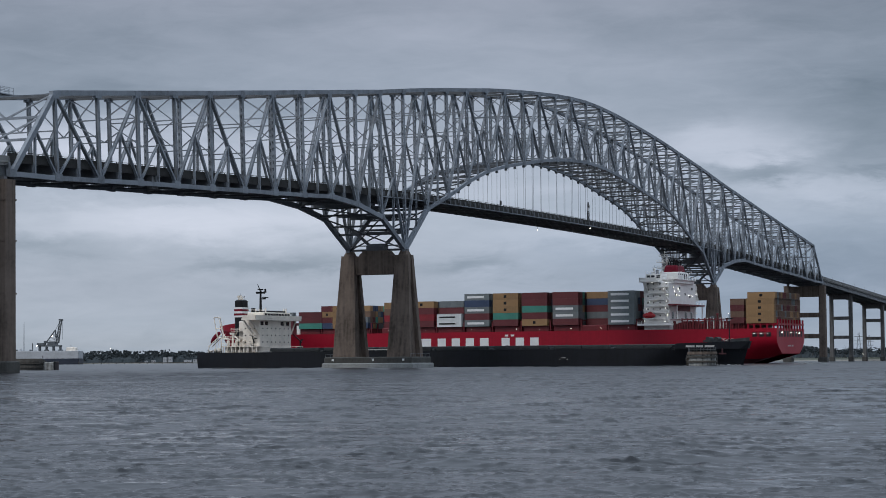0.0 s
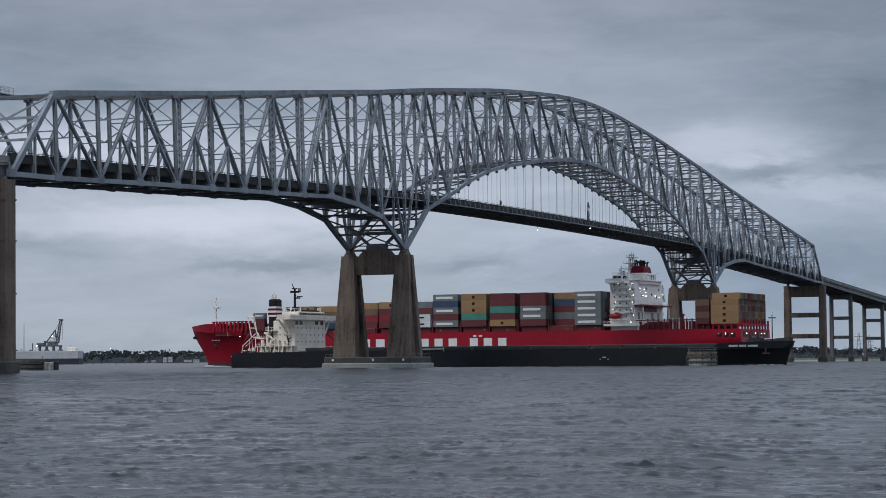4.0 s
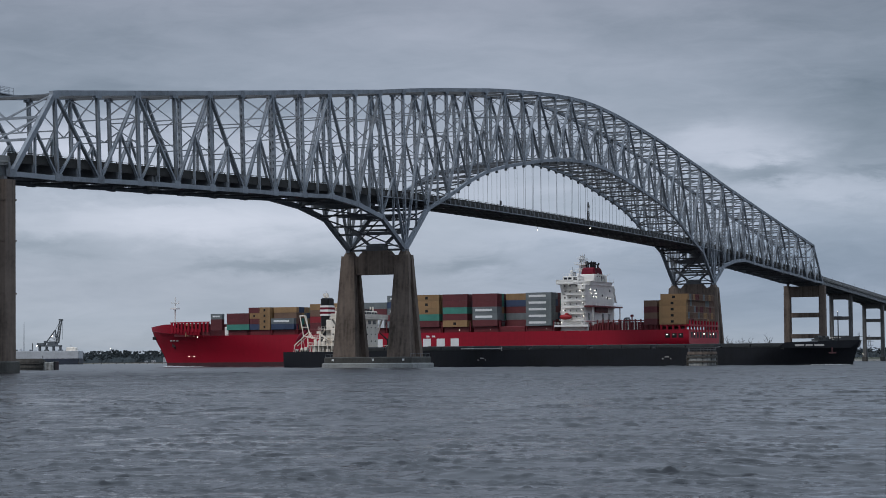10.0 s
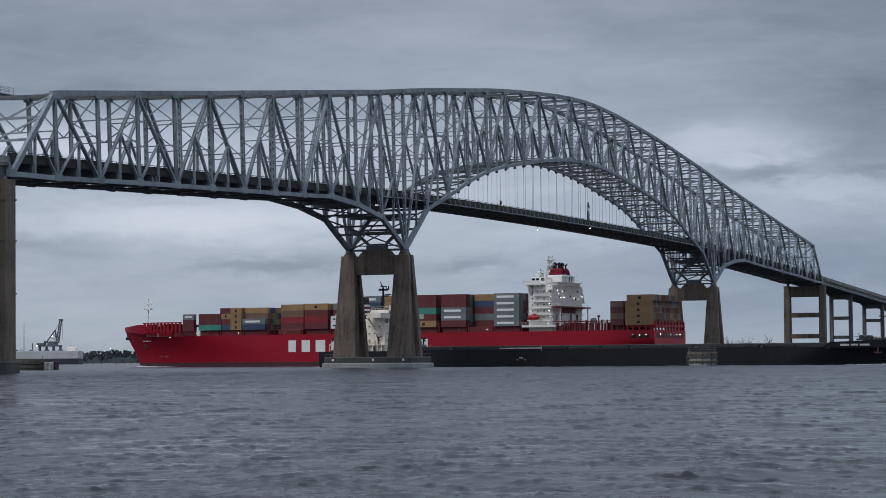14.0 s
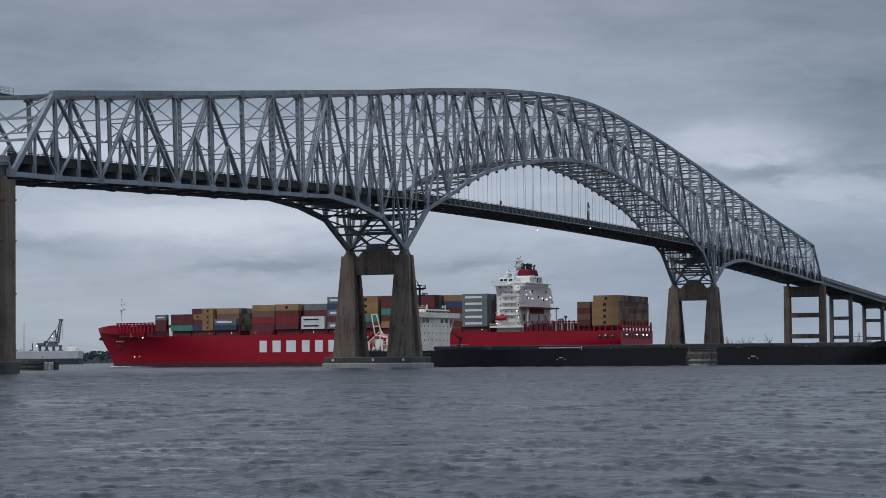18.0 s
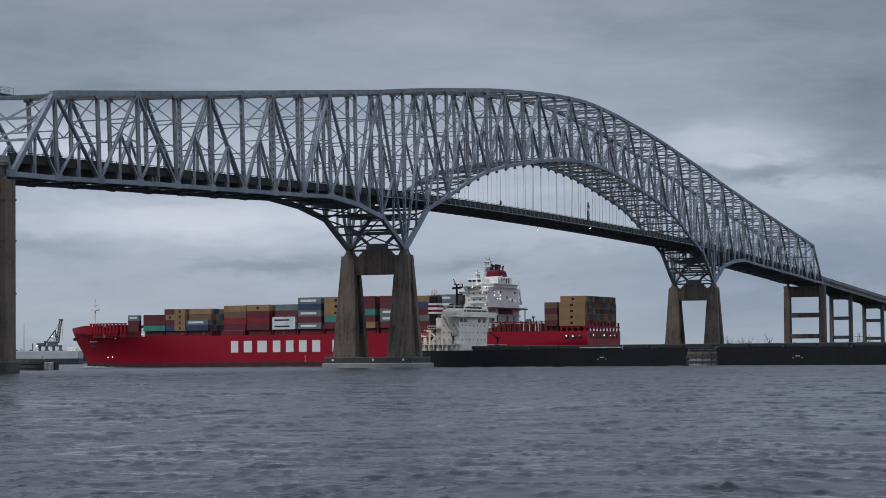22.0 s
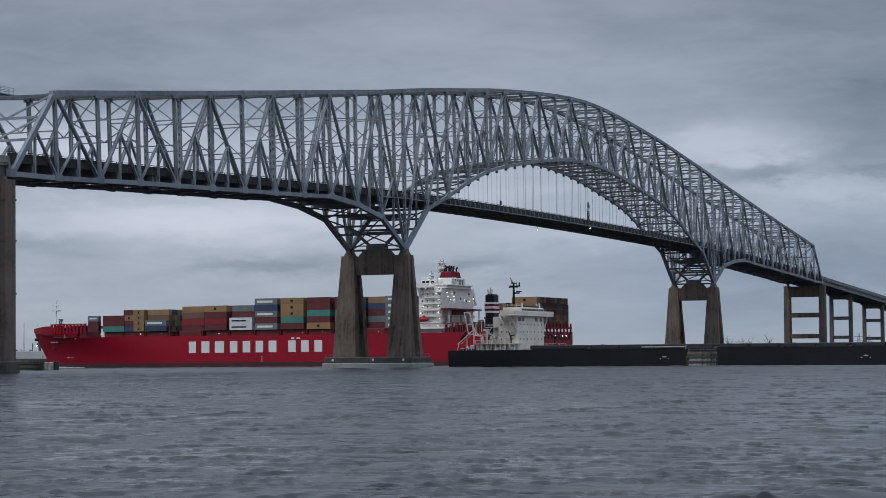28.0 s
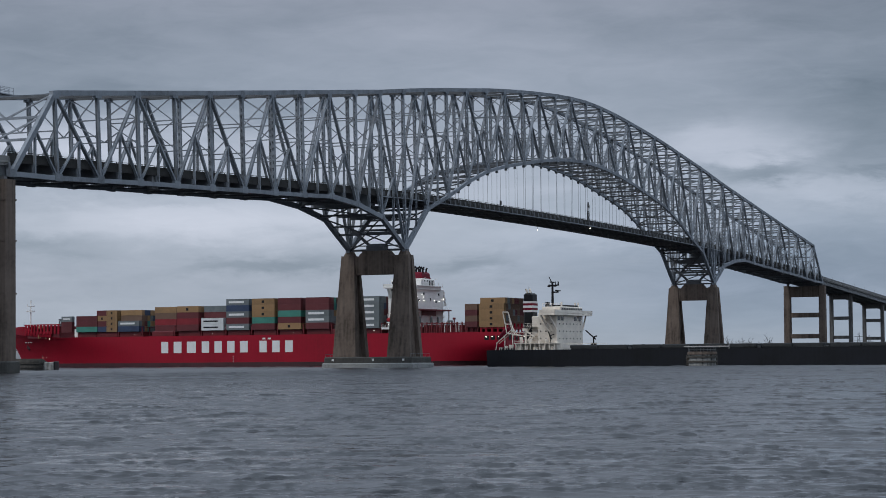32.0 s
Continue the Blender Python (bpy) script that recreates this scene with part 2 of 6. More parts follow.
def mesh_of(name, data, material, smooth=False):
    me = bpy.data.meshes.new(name)
    me.from_pydata([tuple(p) for p in data[0]], [], data[1])
    if material:
        for m in material if isinstance(material, (list, tuple)) else (material,):
            me.materials.append(m)
    bm = bmesh.new()
    bm.from_mesh(me)
    bmesh.ops.recalc_face_normals(bm, faces=bm.faces)
    bm.to_mesh(me)
    bm.free()
    if smooth:
        me.polygons.foreach_set("use_smooth", [True] * len(me.polygons))
    return me


def part(name, data, material, parent, label="", smooth=False, kind=""):
    me = data if isinstance(data, bpy.types.Mesh) else mesh_of(name, data, material, smooth)
    ob = new(name, me)
    ob.parent = parent
    return tagged(ob, label=label, kind=kind)


def thing(name, label, category, at=(0, 0, 0), turn=0.0, group="", kind=""):
    ob = new(name)
    ob.matrix_basis = pose(*at, 0, 0, turn)
    return tagged(ob, label, category, group, kind)


def bevel_box(x0, x1, y0, y1, z0, z1, c):
    """A box with its vertical and top edges chamfered by c."""
    v, f = [], []
    for z, k in ((z0, 0.0), (z1 - c, 0.0), (z1, c)):
        for x, y in ((x0 + k + c, y0 + k), (x1 - k - c, y0 + k), (x1 - k, y0 + k + c), (x1 - k, y1 - k - c), (x1 - k - c, y1 - k), (x0 + k + c, y1 - k), (x0 + k, y1 - k - c), (x0 + k, y0 + k + c)):
            v.append((x, y, z))
    for r in range(2):
        for i in range(8):
            j = (i + 1) % 8
            f.append((r * 8 + i, r * 8 + j, r * 8 + 8 + j, r * 8 + 8 + i))
    f.append(tuple(range(7, -1, -1)))
    f.append(tuple(range(16, 24)))
    return v, f


def lamp_data(p, r=0.28):
    x, y, z = p
    return [(x + r, y, z), (x - r, y, z), (x, y + r, z), (x, y - r, z), (x, y, z + r), (x, y, z - r)], [(0, 2, 4), (2, 1, 4), (1, 3, 4), (3, 0, 4), (2, 0, 5), (1, 2, 5), (3, 1, 5), (0, 3, 5)]


def ball_data(n, m):
    v, f = [(0, 0, -1)], []
    for j in range(1, m):
        b = -math.pi / 2 + math.pi * j / m
        v += [(math.cos(b) * math.cos(2 * math.pi * i / n), math.cos(b) * math.sin(2 * math.pi * i / n), math.sin(b)) for i in range(n)]
    v.append((0, 0, 1))
    for i in range(n):
        k = (i + 1) % n
        f.append((0, 1 + k, 1 + i))
        for j in range(m - 2):
            a = 1 + j * n
            f.append((a + i, a + k, a + n + k, a + n + i))
        a = 1 + (m - 2) * n
        f.append((a + i, a + k, len(v) - 1))
    return v, f


# ---- water ----
def water_material():
    m = bpy.data.materials.new("grey_harbour_water")
    m.use_nodes = True
    n, l = m.node_tree.nodes, m.node_tree.links
    b = n["Principled BSDF"]
    b.inputs["Base Color"].default_value = (0.016, 0.0172, 0.0205, 1)
    b.inputs["IOR"].default_value = 1.333
    tc = n.new("ShaderNodeTexCoord")

    def node_math(op, *vals):
        q = n.new("ShaderNodeMath")
        q.operation = op
        for i, v in enumerate(vals):
            if isinstance(v, (int, float)):
                q.inputs[i].default_value = v
            else:
                l.new(v, q.inputs[i])
        return q.outputs[0]

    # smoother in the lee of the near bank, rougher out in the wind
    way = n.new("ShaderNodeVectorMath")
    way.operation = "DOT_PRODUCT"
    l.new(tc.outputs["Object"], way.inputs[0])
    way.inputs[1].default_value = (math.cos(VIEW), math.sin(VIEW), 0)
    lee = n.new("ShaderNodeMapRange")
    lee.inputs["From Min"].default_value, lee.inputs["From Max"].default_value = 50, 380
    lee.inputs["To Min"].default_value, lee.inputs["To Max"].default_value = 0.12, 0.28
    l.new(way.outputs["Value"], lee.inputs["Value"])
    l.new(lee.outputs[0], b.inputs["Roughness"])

    def ripple(sx, sy, detail, turn):
        mp = n.new("ShaderNodeMapping")
        mp.inputs["Rotation"].default_value = (0, 0, radians(turn))
        mp.inputs["Scale"].default_value = (sx, sy, 1)
        l.new(tc.outputs["Object"], mp.inputs[0])
        t = n.new("ShaderNodeTexNoise")
        t.inputs["Scale"].default_value, t.inputs["Detail"].default_value = 1.0, detail
        l.new(mp.outputs[0], t.inputs["Vector"])
        return t.outputs[0]

    def crests(sx, sy, turn, patch):
        """Short sharp crests that come and go in patches."""
        fold = node_math("ABSOLUTE", node_math("SUBTRACT", ripple(sx, sy, 2, turn), 0.5))
        ridge = node_math("POWER", node_math("MAXIMUM", node_math("SUBTRACT", 1.0, node_math("MULTIPLY", fold, 5.0)), 0.0), 2.0)
        gate = node_math("MAXIMUM", node_math("MULTIPLY", node_math("SUBTRACT", ripple(patch, patch * 1.6, 2, turn + 40), 0.49), 6.0), 0.0)
        return node_math("MULTIPLY", ridge, node_math("MINIMUM", gate, 1.0))

    h = node_math("MULTIPLY", crests(0.45, 1.3, -25, 0.22), 0.4)
    h = node_math("ADD", h, node_math("MULTIPLY", ripple(0.9, 1.8, 2, 10), 0.30))
    bp = n.new("ShaderNodeBump")
    bp.inputs["Strength"].default_value, bp.inputs["Distance"].default_value = 0.42, 0.14
    l.new(h, bp.inputs["Height"])
    l.new(bp.outputs[0], b.inputs["Normal"])
    return m


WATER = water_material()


def wave_height(x, y, rng):
    """Low wind chop of many lengths, rising and dying in patches; the wind blows across from the right."""
    z = np.zeros_like(x)
    wind = radians(205)
    for i in range(44):
        lam = 0.9 * (6.0 / 0.9) ** rng.random()
        a = wind + rng.normal(0, 0.55)
        k = 2 * math.pi / lam
        amp = 0.0019 * lam
        ph = k * (x * math.cos(a) + y * math.sin(a)) + rng.random() * 6.283
        saw = (np.sin(ph) - 0.42 * np.sin(2 * ph)) / 1.25
        z += amp * (2.6 * ((saw + 1.04) / 2.08) ** 2.6 - 0.95)
    env = np.zeros_like(x)
    for i in range(10):
        lam = rng.uniform(9, 60)
        a = rng.random() * 6.283
        env += np.sin(2 * math.pi / lam * (x * math.cos(a) + y * math.sin(a)) + rng.random() * 6.283)
    # longer waves on the open water
    long = np.zeros_like(x)
    for i in range(14):
        lam = rng.uniform(5, 15)
        a = wind + rng.normal(0, 0.6)
        long += 0.0040 * lam * np.sin(2 * math.pi / lam * (x * math.cos(a) + y * math.sin(a)) + rng.random() * 6.283)
    out = np.hypot(x, y)
    return z * np.clip(0.85 + env * 0.12, 0.4, 1.25) + long * np.clip((out - 180) / 300, 0, 1)


def add_wavelets(x, y, z, ang, rad, rng):
    """Single short steep crests, one to four in a ragged row, with their steep side to the shore."""
    for i in range(4200):
        a0 = VIEW + radians(rng.uniform(-13.5, 13.5))
        r0 = 1.0 / rng.uniform(1 / 620, 1 / 33)
        turn = a0 + rng.normal(0, 0.2)
        big = rng.random() ** 2.2
        high = r0 * 0.000266 * (1.4 + 3.3 * big) * (33 / r0) ** 0.28
        steep = 0.036 + 0.0000024 * r0 * r0
        wide = r0 * 0.000266 * rng.uniform(6, 16) * (0.8 + 1.2 * big) * (33 / r0) ** 0.38
        for k in range(rng.integers(1, 5)):
            half = wide * rng.uniform(0.6, 1.2)
            cx = r0 * math.cos(a0) - math.sin(turn) * k * wide * 1.9 + rng.normal(0, steep) * math.cos(turn)
            cy = r0 * math.sin(a0) + math.cos(turn) * k * wide * 1.9 + rng.normal(0, steep) * math.sin(turn)
            cr, ca = math.hypot(cx, cy), math.atan2(cy, cx)
            back = 5 * steep
            j0, j1 = np.searchsorted(ang, (ca - 3 * half / cr, ca + 3 * half / cr))
            i0, i1 = np.searchsorted(rad, (cr - 3 * back, cr + 3 * back))
            if j0 >= j1 or i0 >= i1:
                continue
            dx, dy = x[i0:i1, j0:j1] - cx, y[i0:i1, j0:j1] - cy
            across = dx * math.cos(turn) + dy * math.sin(turn)
            along = -dx * math.sin(turn) + dy * math.cos(turn)
            across = across + 0.7 * steep * np.sin(along * 2.6 / half + i)
            face = np.where(across < 0, np.exp(-(across / steep) ** 2), np.exp(-(across / back) ** 2))
            z[i0:i1, j0:j1] += high * rng.uniform(0.55, 1.0) * face * np.exp(-np.abs(along / half) ** 2.6)
    return z


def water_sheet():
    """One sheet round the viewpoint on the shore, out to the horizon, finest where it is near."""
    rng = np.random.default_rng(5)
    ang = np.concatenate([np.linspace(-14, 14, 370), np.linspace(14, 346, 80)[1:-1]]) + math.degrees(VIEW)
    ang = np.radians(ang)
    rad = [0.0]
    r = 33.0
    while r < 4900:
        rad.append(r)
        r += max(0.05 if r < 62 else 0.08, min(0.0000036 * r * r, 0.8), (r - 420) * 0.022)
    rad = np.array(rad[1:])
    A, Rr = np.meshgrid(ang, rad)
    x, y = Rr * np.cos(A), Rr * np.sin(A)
    z = wave_height(x, y, rng)
    z = z * np.clip(1.0 - (Rr - 1200) / 2500, 0.0, 1)
    z = add_wavelets(x, y, z, ang, rad, rng)
    off = np.degrees(np.abs((A - VIEW + math.pi) % (2 * math.pi) - math.pi))
    z = z * np.clip((14.5 - off) / 1.5, 0, 1)
    n_r, n_a = x.shape
    co = np.stack([x.ravel(), y.ravel(), z.ravel()], 1)
    co = np.vstack([co, [[0, 0, 0]]])
    idx = np.arange(n_r * n_a).reshape(n_r, n_a)
    nxt = np.roll(idx, -1, 1)
    quads = np.stack([idx[:-1], idx[1:], nxt[1:], nxt[:-1]], -1).reshape(-1, 4)
    hub = np.full(n_a, n_r * n_a)
    loops = np.concatenate([quads.ravel(), np.stack([hub, idx[0], nxt[0]], -1).ravel()])
    sizes = np.concatenate([np.full(len(quads), 4), np.full(n_a, 3)])
    me = bpy.data.meshes.new("water")
    me.vertices.add(len(co))
    me.vertices.foreach_set("co", co.ravel())
    me.loops.add(len(loops))
    me.loops.foreach_set("vertex_index", loops)
    me.polygons.add(len(sizes))
    me.polygons.foreach_set("loop_start", np.concatenate([[0], np.cumsum(sizes)[:-1]]))
    me.update(calc_edges=True)
    me.polygons.foreach_set("use_smooth", [True] * len(sizes))
    me.materials.append(WATER)
    ob = new("water", me)
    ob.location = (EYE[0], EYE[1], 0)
    return tagged(ob, "choppy grey harbour water under an overcast sky", "water", kind="structure")


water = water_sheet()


# ---- the truss bridge: 44 panels, bearings at panel points -12, 0, 20 and 32 ----
HALF = 10.0
LOW = [81.6, 81.0, 79.8, 77.8, 75.4, 72.8, 69.6, 64.5, 58.2, 52.7, 38.45, 47.8, 50.7, 51.9, 51.1, 50.4, 49.8, 49.1, 48.5, 47.8, 47.0, 46.2, 45.8]
HIGH = [106.0, 105.6, 104.7, 103.4, 102.0, 100.4, 98.6, 96.5, 94.5, 92.4, 90.1, 87.7, 85.6, 83.4, 81.3, 79.1, 77.0, 74.8, 72.7, 70.6, 68.5, 66.4]


def drift(k):
    return 0.000908 * k ** 3 - 0.0139 * k * k - 0.2087 * k + 0.4135 - 2.4 * max(0.0, (k - 25) / 7) ** 1.5


def low_x(k):
    return 18.29 * k + drift(k) + 0.9


def high_x(k):
    return 18.29 * k + drift(k) - 0.5


def between(table, j):
    i = min(int(j), len(table) - 2)
    return table[i] + (table[i + 1] - table[i]) * (j - i)


def low_z(k):
    j = abs(k - 10)
    return between(LOW, j)


def road_z(k):
    j = abs(k - 10)
    return 57.8 - 0.012 * j * j if j <= 10 else 56.6 - 0.56 * (j - 10)


def lo(k, s):
    return Vector((low_x(k), s * HALF, low_z(k)))


def hi(k, s):
    return Vector((high_x(k), s * HALF, between(HIGH, abs(k - 10))))


def perforated(p, q, w, d):
    """A built-up post: two side channels tied by cover plates with open slots."""
    p, q = Vector(p), Vector(q)
    length = (q - p).length
    n = max(3, int(length / 1.9))
    ax = (q - p) / length
    e = 0.3 * w
    items = [beam_data(p + Vector((0, s * (w - e) / 2, 0)), q + Vector((0, s * (w - e) / 2, 0)), e, d) for s in (-1, 1)]
    for i in range(n + 1):
        c = p + ax * (length * i / n)
        a = c - ax * min(0.5, (c - p).length)
        b = c + ax * min(0.5, (q - c).length)
        items.append(beam_data(a, b, w - 2 * e, d * 0.9))
    return join_data(items)


def truss_bridge():
    br = thing("truss_bridge", "long grey steel truss bridge with an arched middle span", "bridge")
    ks = list(range(-12, 33))
    for s in (-1, 1):
        # chords
        for k in ks[:-1]:
            heavy = 1.3 if k in (-3, -2, -1, 0, 19, 20, 21, 22) else 1.0
            part("bottom_chord", beam_data(lo(k, s), lo(k + 1, s), 0.95 * heavy, 1.15 * heavy), STEEL, br)
        for k in range(-11, 31):
            part("top_chord", beam_data(hi(k, s), hi(k + 1, s), 1.0, 1.25), STEEL, br)
        part("end_post", beam_data(lo(-12, s), hi(-11, s), 1.0, 1.3), STEEL, br)
        part("end_post", beam_data(lo(32, s), hi(31, s), 1.0, 1.3), STEEL, br)
        # posts, one at each panel point
        for k in range(-11, 32):
            if k in (-11, -10, -9, -8):
                part("post", h_beam_data(lo(k, s), hi(k, s), 0.92, 0.72), STEEL, br)
            else:
                part("post", perforated(lo(k, s), hi(k, s), 1.0, 0.8), STEEL, br)
        # diagonals rise from the even points below to the odd points above; each carries a hanger and a strut at its middle
        for k in range(-12, 32):
            even, odd = (k, k + 1) if k % 2 == 0 else (k + 1, k)
            p, q = lo(even, s), hi(odd, s)
            if not (even in (-12, 32)):
                part("diagonal", h_beam_data(p, q, 0.92, 0.52), STEEL, br)
            half = lo(k + 0.5, s)
            t = (half.x - p.x) / (q.x - p.x)
            mid = p + (q - p) * t
            part("sub_hanger", h_beam_data(half, mid, 0.62, 0.42, 0.12), STEEL, br)
            part("sub_diagonal", h_beam_data(lo(odd, s), mid, 0.72, 0.38, 0.12), STEEL, br)
        # gusset plates where the members meet
        for k in ks:
            c = lo(k, s)
            part("gusset_plate", box_data(c.x - 1.5, c.x + 1.5, c.y - 0.53, c.y + 0.53, c.z - 0.75, c.z + 1.1), STEEL, br)
            if -11 <= k <= 31:
                c = hi(k, s)
                part("gusset_plate", box_data(c.x - 1.3, c.x + 1.3, c.y - 0.56, c.y + 0.56, c.z - 1.3, c.z + 0.4), STEEL, br)
        # cable hangers of the suspended deck
        for i in range(5, 36):
            k = i / 2
            a, b = lo(k, s), Vector((low_x(k), s * HALF, road_z(k) - 0.5))
            if a.z > b.z + 2:
                part("deck_hanger", tube_data(a, b, 0.055, n=6), STEEL, br)
    # bracing between the two trusses
    for k in range(-11, 32):
        a, b = hi(k, -1), hi(k, 1)
        # the strut's shaded underside is put into its darker colour
        part("top_strut", beam_data(a - Vector((0, 0, 0.6)), b - Vector((0, 0, 0.6)), 0.5, 0.6, (1, 0, 0)), STEEL_DARK_SHADED, br)
        floor = max(road_z(k) + 7.5, low_z(k) + 1.5)
        if abs(k - 10) > 8:
            floor = road_z(k) + 7.5
        depth = hi(k, 1).z - floor
        tiers = max(1, round(depth / 7.6))
        top, tilt = a.z - 0.5, (high_x(k) - low_x(k)) / (a.z - low_z(k))
        for i in range(tiers):
            z1, z0 = top - depth * i / tiers, top - depth * (i + 1) / tiers
            x1, x0 = a.x + (z1 - a.z) * tilt, a.x + (z0 - a.z) * tilt
            part("sway_strut", beam_data((x0, -HALF, z0), (x0, HALF, z0), 0.26, 0.3, (1, 0, 0)), STEEL, br)
            for s in (-1, 1):
                part("sway_brace", beam_data((x1, s * HALF, z1), (x0, 0, z0), 0.22, 0.28, (1, 0, 0)), STEEL, br)
    for k in range(-11, 31):
        for s in (-1, 1):
            part("top_lateral", beam_data(hi(k, s), hi(k + 1, -s), 0.4, 0.45), STEEL, br)
        m0, m1 = (hi(k, -1) + hi(k + 1, -1)) / 2, (hi(k, 1) + hi(k + 1, 1)) / 2
        part("top_strut", beam_data(m0, m1, 0.4, 0.6, (1, 0, 0)), STEEL, br)
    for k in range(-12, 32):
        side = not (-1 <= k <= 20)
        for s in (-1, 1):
            # dark tone includes the shade these lower members lie in
            part("bottom_lateral", beam_data(lo(k, s), lo(k + 1, -s), 0.32, 0.36), STEEL_DARK_SHADED, br)
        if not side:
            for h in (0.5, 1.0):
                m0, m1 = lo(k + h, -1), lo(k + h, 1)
                part("bottom_strut", beam_data(m0, m1, 0.45, 0.7, (1, 0, 0)), STEEL_DARK_SHADED, br)
    # cross frames under the deck beside the bearings; their dark tone carries the deck's shade
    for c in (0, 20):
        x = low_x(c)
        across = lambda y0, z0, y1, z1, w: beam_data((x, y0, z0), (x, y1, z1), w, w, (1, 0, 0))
        part("cross_frame_strut", across(-HALF, 39.9, HALF, 39.9, 0.35), STEEL_DARK_SHADED, br)
        part("cross_frame_strut", across(-HALF, 44.0, HALF, 44.0, 0.95), STEEL_DARK_SHADED, br)
        part("cross_frame_strut", across(-HALF, 49.0, HALF, 49.0, 0.95), STEEL_DARK_SHADED, br)
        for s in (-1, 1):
            part("cross_frame_brace", across(s * 3.2, 40.4, s * HALF, 46.2, 0.9), STEEL_DARK_SHADED, br)
            part("cross_frame_brace", across(s * 6.4, 44.0, s * 2.0, 49.0, 0.9), STEEL_DARK_SHADED, br)
            part("cross_frame_brace", across(s * HALF, 49.0, s * 3.0, 54.0, 0.5), STEEL_DARK_SHADED, br)
        part("wind_shoe", bevel_box(x - 1.5, x + 1.5, -3.6, 3.6, 38.1, 40.5, 0.7), STEEL_DARK_SHADED, br)
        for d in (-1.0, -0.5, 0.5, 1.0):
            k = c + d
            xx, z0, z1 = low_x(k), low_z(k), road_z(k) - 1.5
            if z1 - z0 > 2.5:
                part("cross_frame_strut", beam_data((xx, -HALF, (z0 + z1) / 2), (xx, HALF, (z0 + z1) / 2), 0.5, 0.6, (1, 0, 0)), STEEL_DARK_SHADED, br)
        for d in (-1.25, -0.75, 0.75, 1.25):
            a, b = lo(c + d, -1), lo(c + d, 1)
            part("bottom_strut", beam_data(a, b, 0.45, 0.6, (1, 0, 0)), STEEL_DARK_SHADED, br)
    # the deck: floor beams at every half panel, stringers, slab, barriers and rails
    for i in range(-24, 65):
        k = i / 2
        x, z = low_x(k), road_z(k)
        zb = z - 1.6 if -1 <= k <= 21 else max(low_z(k) + 0.35, z - 5.0)
        part("floor_beam", join_data([beam_data((x, -HALF + 0.5, (z - 0.4 + zb) / 2), (x, HALF - 0.5, (z - 0.4 + zb) / 2), 0.12, z - 0.4 - zb, (1, 0, 0)), beam_data((x, -HALF + 0.5, zb), (x, HALF - 0.5, zb), 0.7, 0.14, (1, 0, 0))]), GIRDER if -1 < k < 21 else GIRDER_GREY, br)
        if not -1 < k < 21 and z - zb > 1.6:
            for y in (-9.35, 9.35):
                part("floor_beam_end", bevel_box(x - 0.35, x + 0.35, y - 0.3, y + 0.3, zb, z - 1.45, 0.1), GIRDER_GREY, br)
    for k in range(-12, 32):
        x0, x1, z0, z1 = low_x(k), low_x(k + 1), road_z(k), road_z(k + 1)
        part("deck_slab", beam_data((x0, 0, z0 - 0.15), (x1, 0, z1 - 0.15), 18.2, 0.3), ROAD, br)
        for y in (-8.4, -5.6, -2.8, 0, 2.8, 5.6, 8.4):
            part("stringer", beam_data((x0, y, z0 - 0.8), (x1, y, z1 - 0.8), 0.35, 1.0), GIRDER, br)
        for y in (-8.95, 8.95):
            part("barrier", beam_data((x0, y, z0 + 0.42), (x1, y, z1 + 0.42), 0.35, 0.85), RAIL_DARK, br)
            items = [beam_data((x0, y, z0 + 1.15), (x1, y, z1 + 1.15), 0.1, 0.12)]
            for i in range(6):
                t = i / 6
                xx, zz = x0 + (x1 - x0) * t, z0 + (z1 - z0) * t
                items.append(box_data(xx - 0.06, xx + 0.06, y - 0.06, y + 0.06, zz + 0.8, zz + 1.2))
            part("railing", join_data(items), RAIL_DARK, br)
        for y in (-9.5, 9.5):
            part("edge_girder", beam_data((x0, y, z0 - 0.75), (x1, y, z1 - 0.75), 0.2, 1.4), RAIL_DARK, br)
        if -1 <= k <= 20:
            for y in (-9.7, 9.7):
                part("edge_flange", beam_data((x0, y, z0 - 1.55), (x1, y, z1 - 1.55), 0.8, 0.3), STEEL, br)
            for i in range(4):
                t = (i + 0.5) / 4
                xx, zz = x0 + (x1 - x0) * t, z0 + (z1 - z0) * t
                for y in (-9.6, 9.6):
                    part("bracket", box_data(xx - 0.55, xx + 0.55, y - 0.3, y + 0.3, zz - 1.4, zz + 0.2), STEEL_DARK_SHADED, br)
        elif k % 9 == 0:
            part("drain_pipe", box_data((x0 + x1) / 2 - 1.6, (x0 + x1) / 2 + 1.6, -9.0, -7.6, low_z(k + 0.5) - 1.1, low_z(k + 0.5) + 2), GIRDER, br)
    # sockets of the hangers under the arch, and the end portals
    for s in (-1, 1):
        for i in range(4, 37):
            c = lo(i / 2, s)
            part("hanger_socket", box_data(c.x - 0.55, c.x + 0.55, c.y - 0.35, c.y + 0.35, c.z - 1.5, c.z - 0.5), STEEL_DARK_SHADED, br)
    for ka, kb in ((-12, -11), (32, 31)):
        for t0, t1 in ((0.99, 0.7), (0.7, 0.42)):
            a, b = [lo(ka, s).lerp(hi(kb, s), t1) for s in (-1, 1)]
            part("portal_strut", beam_data(a, b, 0.45, 0.6, (1, 0, 0)), STEEL, br)
            for s in (-1, 1):
                part("portal_brace", beam_data(lo(ka, s).lerp(hi(kb, s), t0), (a + b) / 2, 0.35, 0.4, (1, 0, 0)), STEEL, br)
